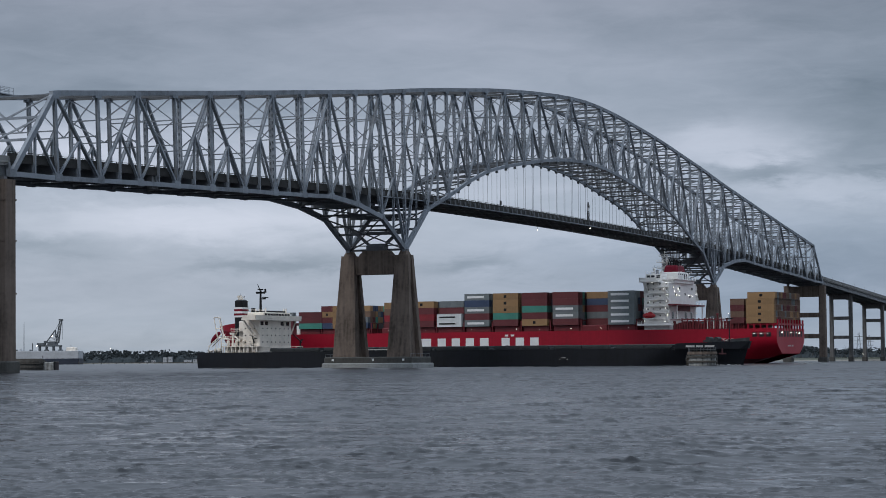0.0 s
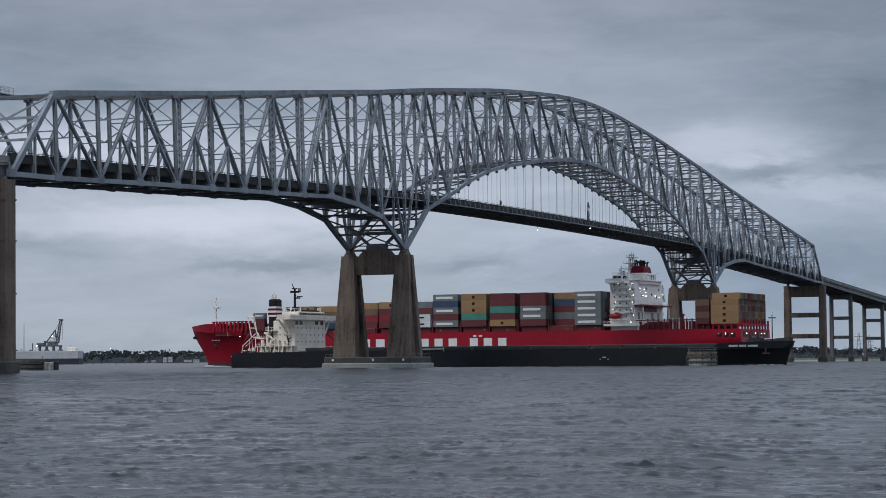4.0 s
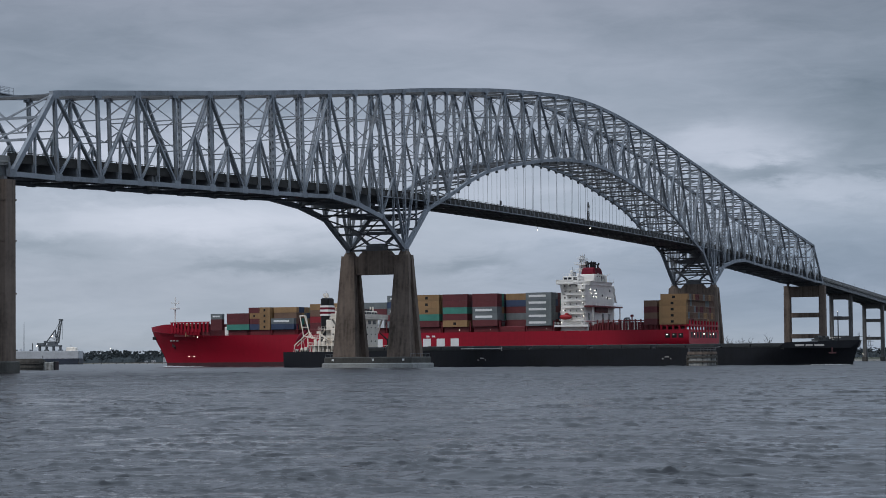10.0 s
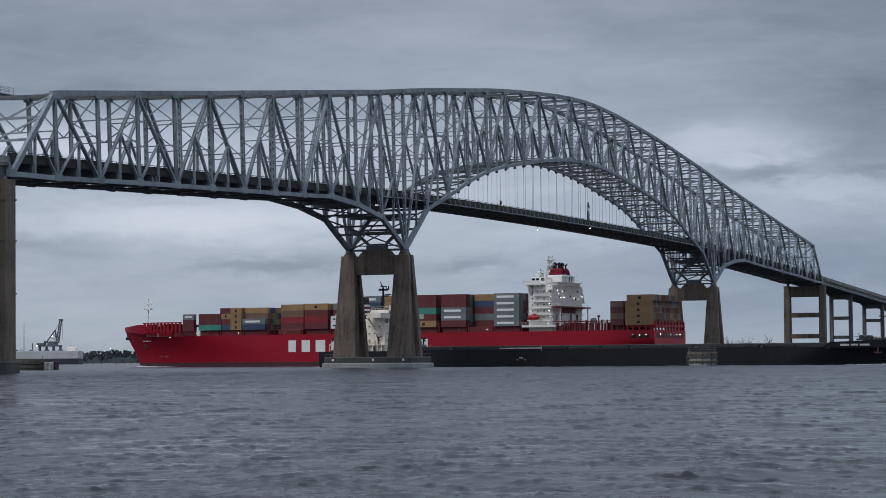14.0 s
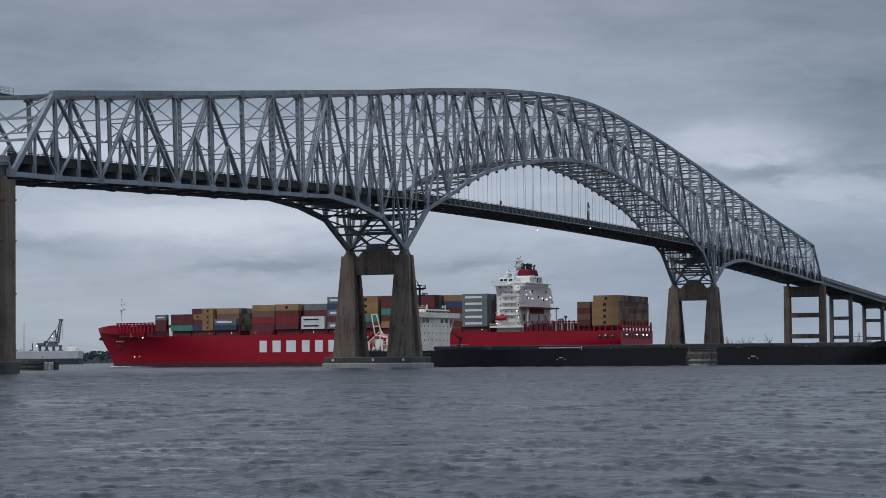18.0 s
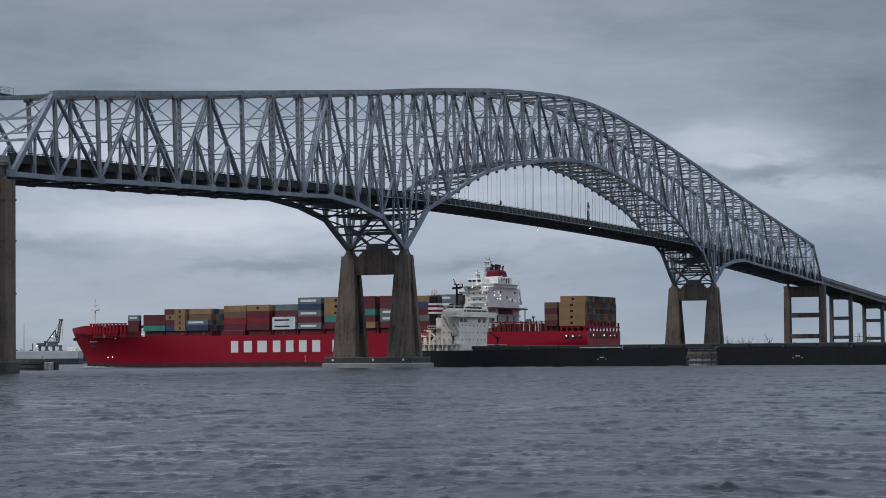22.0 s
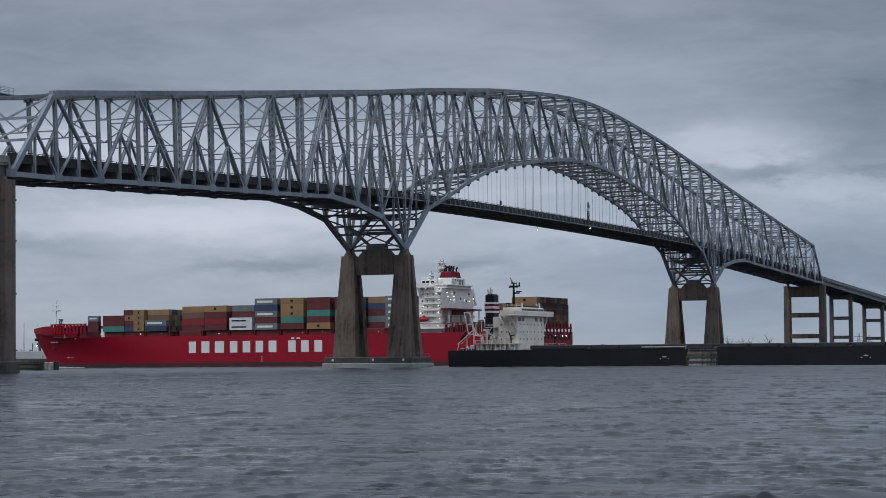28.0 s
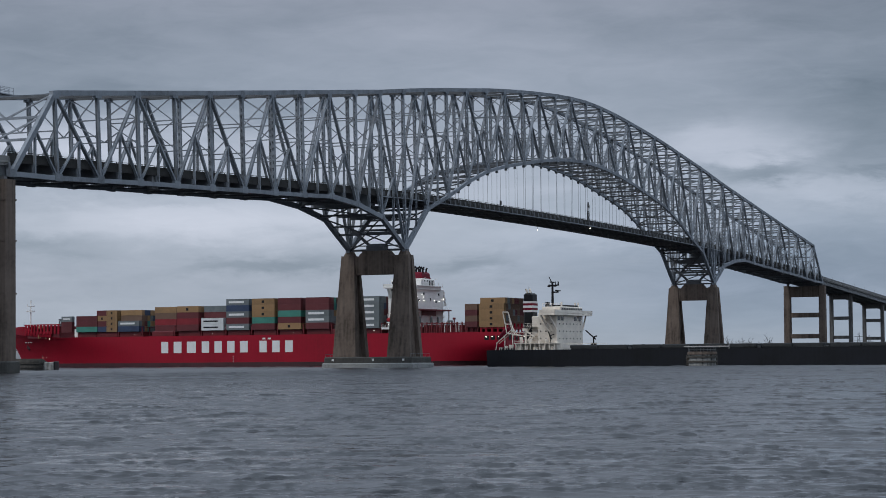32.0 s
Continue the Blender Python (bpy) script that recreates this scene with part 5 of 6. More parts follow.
    part("stern_wash", foam_data([(15.0 - i * 2.0, 1.5 * math.sin(i * 1.3)) for i in range(5)], 0.2, 4.0, 9), FOAM, sh, "pale wash behind the stern", kind="stuff")
    # hatches with their coamings
    for i in range(7):
        x0 = 47.5 + i * 22.6
        h = part("hatch", box_data(x0, x0 + 20, -12.5, 12.5, 4.7, 6.1), HATCH, sh)
        part("hatch_cover", join_data([bevel_box(x0 - 0.3, x0 + 9.9, -13, 13, 6.1, 7.2, 0.2), bevel_box(x0 + 10.1, x0 + 20.3, -13, 13, 6.1, 7.2, 0.2)]), HATCH, h)
        for y, z in ((0, 7.4), (12, 6.7), (-12, 6.4)):
            part("vent_post", bevel_box(x0 + 20.7, x0 + 21.9, y - 0.8, y + 0.8, 4.7, z, 0.2), HATCH, sh)
        part("draft_mark", join_data([box_data(x0 + 3, x0 + 3.5, -16.22, -16.0, 2.2, 2.5), box_data(x0 + 4, x0 + 5.4, -16.22, -16.0, 2.8, 3.15), box_data(x0 + 5.9, x0 + 6.3, -16.22, -16.0, 2.2, 2.5)]), MARK, hull, "small faded mark") if i in (2, 5) else None
    part("deck_rail", railing_data(46, 205, -15.6, 4.8, 1.1, 4.0), HATCH, sh)
    part("accommodation_ladder", join_data([beam_data((89.5, -16.3, 6.3), (104.8, -16.3, 6.3), 0.5, 0.35), tube_data((105, -16.2, 5.4), (105, -16.2, 6.9), 0.12, n=6)]), MARK, sh, "pale stowed boarding ladder")
    part("deck_pipe", tube_data((47, -14.6, 5.3), (203, -14.6, 5.3), 0.25, n=8), MARK, sh)
    # deckhouse, with wings, funnel and masts, set out from the after frame
    def aft(name, data, material, parent, label="", smooth=False):
        return part(name, ([(p[0] + 6.0, p[1], p[2] - 0.9) for p in data[0]], data[1]), material, parent, label, smooth)

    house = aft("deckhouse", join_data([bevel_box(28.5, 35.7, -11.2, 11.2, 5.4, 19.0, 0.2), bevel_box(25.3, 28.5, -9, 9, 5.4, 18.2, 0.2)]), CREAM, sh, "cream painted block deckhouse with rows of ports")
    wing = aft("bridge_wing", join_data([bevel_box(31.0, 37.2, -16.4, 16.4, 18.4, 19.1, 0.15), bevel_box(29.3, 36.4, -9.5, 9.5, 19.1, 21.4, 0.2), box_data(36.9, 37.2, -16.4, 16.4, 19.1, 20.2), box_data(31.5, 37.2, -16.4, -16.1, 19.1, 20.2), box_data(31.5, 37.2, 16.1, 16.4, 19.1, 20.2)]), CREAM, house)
    for s in (1, -1):
        for x in (31.8, 34.8):
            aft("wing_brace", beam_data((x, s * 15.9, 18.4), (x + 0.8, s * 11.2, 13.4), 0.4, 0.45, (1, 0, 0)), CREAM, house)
    for y in (-8, -6, -4, -2, 0, 2, 4, 6, 8):
        aft("window", box_data(36.35, 36.5, y - 0.75, y + 0.75, 20.1, 20.9), GLASS_DARK, wing)
    for z in (10.2, 12.7, 15.2):
        for y in range(-9, 10, 3):
            aft("port", box_data(35.65, 35.78, y - 0.22, y + 0.22, z, z + 0.45), GLASS_DARK, house)
        for x in (29.6, 31.6, 33.6):
            aft("port", box_data(x - 0.22, x + 0.22, -11.28, -11.15, z, z + 0.45), GLASS_DARK, house)
    for y in (-9.6, -6.6, 4.6, 8.4):
        aft("front_window", box_data(35.65, 35.8, y - 1.0, y + 1.0, 16.6, 18.0), GLASS_DARK, house)
    aft("roof_gear", join_data([box_data(31, 35.6, -6, 7, 21.4, 22.0), box_data(30, 31, -8, -6.5, 21.4, 23.0)]), BLACK, house)
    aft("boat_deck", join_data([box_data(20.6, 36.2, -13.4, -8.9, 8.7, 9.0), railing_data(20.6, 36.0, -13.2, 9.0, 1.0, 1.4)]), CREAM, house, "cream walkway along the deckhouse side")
    for i in range(9):
        aft("deck_post", box_data(21.0 + i * 1.8, 21.3 + i * 1.8, -13.3, -13.0, 6.2, 8.7), CREAM, house)
    for x0, w, h in ((22.0, 1.4, 1.6), (24.4, 0.9, 2.0), (27.2, 1.8, 1.3), (30.6, 1.0, 1.9), (33.2, 1.5, 1.5)):
        aft("deck_locker", bevel_box(x0, x0 + w, -12.6, -11.4, 6.3, 6.3 + h, 0.1), CREAM, house)
    for x0 in (22.6, 26.4, 29.4):
        aft("vent_cowl", join_data([tube_data((x0, -12, 9.0), (x0, -12, 10.6), 0.28, n=8), bevel_box(x0 - 0.5, x0 + 0.5, -12.5, -11.5, 10.5, 11.1, 0.15)]), CREAM, house)
    for z in (11.6, 14.6):
        aft("stair", beam_data((23.2, -9.6, z - 2.8), (25.2, -9.6, z), 0.7, 0.18), CREAM, house)
        aft("landing", box_data(24.6, 27.4, -10.6, -9.0, z - 0.15, z), CREAM, house)
    aft("side_crane", join_data([beam_data((29.0, -11.9, 18.0), (33.4, -12.3, 12.8), 0.3, 0.4), beam_data((30.4, -11.9, 18.0), (34.6, -12.3, 13.2), 0.25, 0.35), beam_data((33.4, -12.3, 12.8), (34.8, -12.3, 13.2), 0.25, 0.3)]), CREAM, house)
    aft("deck_derrick", join_data([tube_data((33.6, -12.0, 9.0), (33.6, -12.0, 11.6), 0.25, n=6), beam_data((33.6, -12.0, 10.6), (32.6, -12.0, 13.6), 0.22, 0.3), beam_data((33.2, -12.0, 11.4), (35.0, -12.0, 11.8), 0.22, 0.3)]), BLACK, sh, "small dark deck derrick")
    aft("deck_derrick", join_data([tube_data((40.0, 10.6, 6.0), (40.0, 10.6, 11.2), 0.28, n=6), beam_data((40.8, 10.6, 10.2), (37.4, 9.6, 13.4), 0.3, 0.4), beam_data((40.0, 10.6, 11.0), (41.2, 10.6, 11.4), 0.3, 0.5), box_data(39.2, 40.8, 9.8, 11.4, 8.0, 9.0)]), BLACK, sh, "small dark deck derrick")
    for z, x0, x1 in ((11.6, 20.0, 28.4), (14.6, 23.0, 28.4)):
        aft("side_gallery", join_data([box_data(x0, x1, -10.8, -9.0, z - 0.15, z), railing_data(x0, x1, -10.7, z, 1.0, 1.2)]), CREAM, house)
    for x0, w, z, h in ((14.6, 1.2, 6.4, 1.1), (16.8, 0.8, 6.4, 1.6), (18.4, 1.3, 6.4, 2.0), (22.4, 0.9, 9.0, 1.5), (25.6, 1.0, 9.0, 1.2), (31.2, 1.4, 9.0, 1.4)):
        aft("gear_locker", bevel_box(x0, x0 + w, -12.9, -11.8, z, z + h, 0.1), CREAM, sh)
    for x in (15.4, 17.6, 19.6):
        aft("mooring_bollard", join_data([tube_data((x, -13.4, 6.0), (x, -13.4, 7.2), 0.3, n=8), tube_data((x + 0.9, -13.4, 6.0), (x + 0.9, -13.4, 7.2), 0.3, n=8)]), HATCH, sh)
    aft("ensign_staff", tube_data((12.4, -2, 6.4), (11.6, -2, 11.6), 0.09, n=5), CREAM, sh)
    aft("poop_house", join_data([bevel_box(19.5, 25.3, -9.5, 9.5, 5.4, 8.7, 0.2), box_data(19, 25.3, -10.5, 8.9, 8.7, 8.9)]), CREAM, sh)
    aft("poop_rail", railing_data(13.5, 21, -12.4, 6.4, 1.1, 1.5), HATCH, sh)
    aft("side_rail", railing_data(37.0, 54.0, -11.4, 6.2, 2.4, 2.4), CREAM, sh)
    fun = aft("funnel", bevel_box(19.0, 22.4, -2.3, 2.3, 8.2, 26.4, 0.5), BLACK, sh, "black funnel with white and red bands")
    for z0, z1, m in ((19.8, 20.5, LETTER), (20.5, 21.3, STRIPE_RED), (21.3, 22.1, LETTER), (22.1, 22.9, STRIPE_RED), (22.9, 23.6, LETTER)):
        aft("band", bevel_box(18.95, 22.45, -2.35, 2.35, z0, z1, 0.02), m, fun)
    for x, y in ((19.2, 1), (21.4, -1), (20.5, 1.2)):
        aft("exhaust_pipe", tube_data((x, y, 26), (x - 0.5, y, 28.0), 0.4, 0.4, 8), CREAM, fun)
    aft("flag_staff", tube_data((20.2, 0, 26.4), (20.2, 0, 28.8), 0.07, n=5), BLACK, fun)
    mast = aft("radar_mast", join_data([tube_data((29.2, 0, 18), (29.2, 0, 29.8), 0.6, 0.35, 8), tube_data((29.2, 0, 29.4), (27.9, 0, 32.0), 0.25, 0.12, 6), beam_data((29.2, -3.0, 28.9), (29.2, 3.0, 28.9), 0.45, 0.6, (1, 0, 0)), beam_data((27.4, 0, 28.7), (31.6, 0, 29.1), 0.5, 0.5), beam_data((29.2, 0, 26.6), (31.4, 0, 26.6), 0.5, 0.5), tube_data((31.4, 0, 29.1), (31.4, 0, 30.3), 0.25, n=6), tube_data((29.2, 2.6, 28.9), (29.2, 2.6, 30.4), 0.15, n=6)]), BLACK, sh, "dark radar mast with crosstrees")
    aft("scanner", join_data([box_data(31.0, 31.5, -1.8, 1.8, 26.9, 27.3), box_data(28.9, 29.4, -1.6, 1.6, 29.9, 30.3)]), BLACK, mast)
    aft("monkey_island_rail", railing_data(29.5, 36.3, -9.3, 21.4, 1.1, 1.5), CREAM, sh)
    for x, y in ((35.6, 7.5), (35.7, -7), (34, 8.6)):
        aft("compass_stand", tube_data((x, y, 21.4), (x, y, 23.0), 0.3, n=8), CREAM, sh)
    # stern gear: free-fall boat on its ramp, frame, stores crane
    c, q = math.cos(0.80), math.sin(0.80)
    boat = aft("rescue_boat", (lambda d: ([(13.2 + a * 3.0 * c - h * 1.0 * q, -6 + b * 1.1, 12.3 + a * 3.0 * q + h * 1.0 * c) for a, b, h in d[0]], d[1]))(ball_data(12, 8)), STRIPE_RED, sh, "red enclosed rescue boat on a ramp", True)
    aft("ramp", join_data([beam_data((10.8, -7.2, 8.9), (16.6, -7.2, 13.6), 0.25, 0.3), beam_data((10.8, -4.8, 8.9), (16.6, -4.8, 13.6), 0.25, 0.3), tube_data((11.2, -7.2, 9.2), (10.6, -7.2, 6.6), 0.15, n=6), tube_data((14.0, -7.2, 11.4), (14.0, -7.2, 6.6), 0.12, n=6)]), CREAM, boat)
    aft("boat_frame", join_data([tube_data((13.9, -8.2, 19.8), (15.4, -8.2, 12.4), 0.2, n=6), tube_data((15.9, -8.2, 19.8), (18.4, -8.2, 11.9), 0.2, n=6), tube_data((13.9, -8.2, 19.8), (15.9, -8.2, 19.8), 0.2, n=6), tube_data((13.9, -3.8, 19.8), (15.4, -3.8, 12.4), 0.2, n=6), tube_data((13.9, -8.2, 19.8), (13.9, -3.8, 19.8), 0.2, n=6), tube_data((14.8, -8.2, 15.6), (17.2, -8.2, 15.6), 0.18, n=6), tube_data((15.4, -8.2, 12.4), (21.0, -8.2, 11.6), 0.2, n=6), tube_data((17.6, -8.2, 14.4), (19.4, -8.2, 11.8), 0.16, n=6)]), CREAM, sh)
    aft("frame_post", join_data([tube_data((18.9, -11, 6.4), (18.9, -11, 12.0), 0.2, n=6), tube_data((18.9, -11, 11.8), (18.9, -8.2, 11.8), 0.16, n=6)]), CREAM, sh)
    aft("stores_crane", join_data([tube_data((23.6, -10.4, 8.8), (23.6, -10.4, 13.4), 0.4, n=8), beam_data((23.4, -10.6, 13.4), (27.6, -11.6, 10.9), 0.4, 0.4), box_data(22.6, 24.4, -11.0, -9.8, 13.2, 14.0)]), CREAM, sh)
    return sh


dark_ship = bulk_carrier()


# ---- round the piers and on the far shores ----
def bearing(right, d, z=0.0):
    """A place d metres ahead of the viewpoint, so many metres to its right for each metre ahead."""
    f, r = (math.cos(VIEW), math.sin(VIEW)), (math.sin(VIEW), -math.cos(VIEW))
    return Vector((EYE[0] + f[0] * d + r[0] * d * right, EYE[1] + f[1] * d + r[1] * d * right, z))


CONCRETE_SPLASH = mat("blotched_dolphin_concrete", (0.26, 0.26, 0.25), 0.85, 0.0, 0.9, 0.45, 0.4, 3.0, streak=0.9)


def dolphin(at, turn, label, low=False):
    """A concrete cell in a ring of piles and wales; the low one has lost its cap and carries a fender block."""
    d = thing("mooring_dolphin", label, "dolphin", at, turn, "pier protection dolphins")
    n = 20
    top = 2.6 if low else 3.6
    part("cell", tube_data((0, 0, -1), (0, 0, top), 4.3, 4.3, n), CONCRETE_WET if low else CONCRETE_SPLASH, d)
    part("cap", tube_data((0, 0, top), (0, 0, top + 0.9), 4.7, 4.6, n), TIMBER if low else CONCRETE, d)
    for z in (1.2, 2.4) if low else (1.4, 2.9):
        part("fender_wale", tube_data((0, 0, z - 0.3), (0, 0, z + 0.3), 4.65, 4.65, n), TIMBER, d)
    for i in range(9):
        a = radians(100 + i * 20)
        x, y = 4.7 * math.cos(a), 4.7 * math.sin(a)
        part("fender_pile", tube_data((x, y, -1), (x, y, top - 0.2 + 0.4 * (i % 2)), 0.28, 0.25, 8), TIMBER, d)
    if low:
        part("fender_block", bevel_box(-5.6, 1.0, 3.2, 7.6, -0.6, 2.7, 0.2), CONCRETE_SPLASH, d, "grey concrete fender block")
        part("block_facing", bevel_box(-5.4, 0.8, 7.62, 8.2, -0.6, 2.9, 0.1), BLACK, d, "black rubber facing")
        part("walkway", join_data([box_data(-0.8, 0.8, -10.0, 4.0, 3.5, 3.8), railing_data(-0.8, 0.8, 3.9, 3.8, 0.9, 0.8)]), TIMBER, d)
    else:
        for z in (5.1, 5.7):
            part("guard_rail", (lambda t: ([(a * 4.3, b * 4.3, z + c * 4.3) for a, b, c in t[0]], t[1]))(ring_data(20, 5, 0.012)), STEEL_DARK_SHADED, d)
        for i in range(12):
            a = radians(i * 30)
            part("rail_post", tube_data((4.3 * math.cos(a), 4.3 * math.sin(a), 4.5), (4.3 * math.cos(a), 4.3 * math.sin(a), 5.75), 0.07, n=6), STEEL_DARK_SHADED, d)
    for s in (-1, 1):
        part("tyre_fender", (lambda t: ([(4.95 * -1 + c * 0.6, a * 2.0 + s * 2.35, b * 1.15 + 1.9) for a, b, c in t[0]], t[1]))(ring_data(14, 6, 0.3)), BLACK, d)
    return d


def ring_data(n, m, r):
    v, f = [], []
    for i in range(n):
        a = 2 * math.pi * i / n
        for j in range(m):
            b = 2 * math.pi * j / m
            k = 1 + r * math.cos(b)
            v.append((k * math.cos(a), k * math.sin(a), r * math.sin(b)))
    for i in range(n):
        for j in range(m):
            f.append((i * m + j, ((i + 1) % n) * m + j, ((i + 1) % n) * m + (j + 1) % m, i * m + (j + 1) % m))
    return v, f


dolphin(bearing(0.1217, 668), 203, "round concrete mooring dolphin with dark timber fenders")
dolphin(bearing(-0.1945, 690), 203, "low dark timber-ringed mooring dolphin beside a grey fender block", True)

# far vessels and shores
SHORE = mat("pale_sand_bank", (0.20, 0.19, 0.17), 0.95, 0.0, 0.35, 0.05, 0.2, 12.0)
LAND = mat("rough_grass_land", (0.055, 0.06, 0.04), 0.95, 0.0, 0.4, 0.03, 0.2, 14.0)
# blue-grey cast puts the distance haze into the leaf colour
LEAF = mat("haze_tinted_foliage", (0.042, 0.050, 0.055), 0.9, 0.0, 0.15, 0.05, 0.0, 4.0, spec=0.05)
FAR_WHITE = mat("far_white_wall", (0.42, 0.43, 0.45), 0.7, 0.0, 0.15, 0.1)
FAR_GREY = mat("far_grey_paint", (0.42, 0.43, 0.45), 0.6, 0.0, 0.2, 0.08, streak=0.3)
BLUE_HULL = mat("dark_blue_hull_paint", (0.02, 0.026, 0.042), 0.5, 0.0, 0.3, 0.1, streak=0.4)
CRANE = mat("dark_crane_steel", (0.09, 0.10, 0.11), 0.6, 0.0, 0.3, 0.3)


def shore(d, right0, right1, depth, name):
    """A low bank with rough land behind it, bending a little."""
    v, f = [], []
    n = 60
    rng = random.Random(int(d))
    for i in range(n + 1):
        r = right0 + (right1 - right0) * i / n
        wob = 14 * math.sin(i * 0.7) + rng.uniform(-6, 6)
        for dd, z in ((d + wob, -0.8), (d + wob + 10, 1.0), (d + wob + 32, 2.2), (d + depth, 3.0), (d + depth + 15, -2.0)):
            p = bearing(r, dd, z)
            v.append((p.x, p.y, p.z))
    for i in range(n):
        for j in range(4):
            f.append((i * 5 + j, (i + 1) * 5 + j, (i + 1) * 5 + j + 1, i * 5 + j + 1))
    me = mesh_of(name, (v, f), [SHORE, LAND])
    for k, p in enumerate(me.polygons):
        p.material_index = 0 if k % 4 == 0 else 1
    tagged(new(name, me), "low sandy bank with rough grass on the far shore", "shore", kind="structure")


def woods(d, right0, right1, count, h0, h1, seed, leaf, name_label, clumps=8, low=0.30):
    """A belt of trees: trunks and crowns of uneven clumps, too many to count."""
    rng = random.Random(seed)
    base = ball_data(5, 3)
    leaves, trunks = ([], []), []
    for i in range(count):
        r = right0 + (right1 - right0) * rng.random()
        p = bearing(r, d + rng.uniform(0, 70), 2.0)
        swell = 0.86 + 0.10 * math.sin(r * 61 + seed) + 0.07 * math.sin(r * 190)
        h = rng.uniform(h0, h1) * swell
        trunks.append(tube_data((p.x, p.y, 0.5), (p.x, p.y, h * 0.6), 0.3, 0.12, 5))
        for k in range(clumps):
            a, rr = rng.uniform(0, 6.283), rng.uniform(0, h * 0.36)
            zc = h * rng.uniform(low, 0.92)
            sz = h * rng.uniform(0.04, 0.10)
            o = len(leaves[0])
            for vx, vy, vz in base[0]:
                j = rng.uniform(0.7, 1.3)
                leaves[0].append((p.x + rr * math.cos(a) + vx * sz * j, p.y + rr * math.sin(a) + vy * sz * j, 2 + zc + vz * sz * 0.8 * j))
            leaves[1].extend(tuple(q + o for q in face) for face in base[1])
    top = new("far_woods")
    tagged(top, name_label, "woods", kind="stuff")
    # the shaded mass of the wood: a ragged bank of foliage behind the front clumps
    core, n = ([], []), 260
    for i in range(n + 1):
        r = right0 + (right1 - right0) * i / n
        swell = 0.86 + 0.10 * math.sin(r * 61 + seed) + 0.07 * math.sin(r * 190)
        hh = h0 * swell * (0.90 + 0.09 * math.sin(i * 1.3) + rng.uniform(-0.07, 0.07))
        for dd, z in ((4, 1.0), (14, hh * 0.6), (34, hh), (62, hh * 0.7), (72, 1.0)):
            p = bearing(r, d + dd + rng.uniform(-3, 3), z + 1.5)
            core[0].append((p.x, p.y, p.z))
    for i in range(n):
        core[1].extend((5 * i + j, 5 * i + 5 + j, 5 * i + 6 + j, 5 * i + 1 + j) for j in range(4))
    part("wood_mass", core, leaf, top, kind="stuff")
    part("crowns", leaves, leaf, top, kind="stuff")
    part("trunks", join_data(trunks), TIMBER, top, kind="stuff")


shore(4100, -0.40, 0.02, 420, "shore")
shore(1450, 0.10, 0.45, 1350, "shore")
woods(4180, -0.30, -0.02, 620, 16.5, 23.5, 3, LEAF, "belt of haze-tinted blue-grey trees along the far shore", 16, 0.42)
woods(4260, -0.30, -0.02, 420, 22.0, 30.0, 4, LEAF, "belt of taller dark trees behind the far shore", 18, 0.42)
woods(1520, 0.125, 0.30, 440, 7.5, 10.5, 5, LEAF, "belt of haze-tinted blue-grey trees along the far shore", 16, 0.42)


def far_building(right, d, w, dep, h, label, roof=0.0):
    b = thing("shore_building", label, "building", bearing(right, d, 1.6), math.degrees(VIEW))
    part("wall", box_data(-dep / 2, dep / 2, -w / 2, w / 2, 0, h), FAR_WHITE, b)
    part("roof", box_data(-dep / 2 - 0.4, dep / 2 + 0.4, -w / 2 - 0.4, w / 2 + 0.4, h, h + 0.4 + roof), FAR_GREY, b)
    n = max(2, int(w / 4))
    for i in range(n):
        y = -w / 2 + (i + 0.5) * w / n
        part("window", box_data(-dep / 2 - 0.06, -dep / 2 + 0.1, y - 0.6, y + 0.6, h * 0.4, h * 0.7), GLASS_DARK, b)


far_building(-0.1365, 4060, 7, 12, 5, "small white shed on the far shore")
far_building(-0.1310, 4064, 8, 12, 10, "pale storage tank block on the far shore")
far_building(-0.1287, 4066, 7, 12, 11, "pale storage tank block on the far shore")
far_building(-0.1400, 4058, 5, 10, 3.5, "low grey hut on the far shore")
far_building(-0.1205, 4072, 14, 12, 5, "low pale shed on the far shore")
far_building(-0.1165, 4074, 11, 12, 6, "low pale shed on the far shore")


def jetty(right0, right1, d):
    """A long low timber jetty on piles before the far shore."""
    j = thing("jetty", "long low dark timber jetty on piles off the far shore", "jetty")
    a, b = bearing(right0, d, 2.0), bearing(right1, d, 2.0)
    part("jetty_deck", beam_data(a, b, 5.0, 1.0), TIMBER, j)
    for i in range(16):
        p = a.lerp(b, i / 15)
        part("jetty_post", tube_data((p.x, p.y, -1.0), (p.x, p.y, 2.2 + (1.5 if i % 5 == 0 else 0.0)), 0.5, n=6), TIMBER, j)


jetty(-0.172, -0.118, 3300)


def beacon(right, d, h, label):
    b = thing("beacon_tower", label, "tower", bearing(right, d, 1.5))
    part("mast", tube_data((0, 0, 0), (0, 0, h), 0.3, 0.2, 8), FAR_GREY, b)
    part("platform", box_data(-1.2, 1.2, -1.2, 1.2, h - 2.5, h - 2.1), FAR_GREY, b)
    part("lamp", lamp_data((-1.2, 1.2, h - 3.2), 0.5), LAMP, b)


beacon(-0.1565, 4420, 34, "slim grey beacon with a white light on the far shore")
beacon(0.1985, 1480, 6.5, "slim grey beacon with a white light on the far shore")


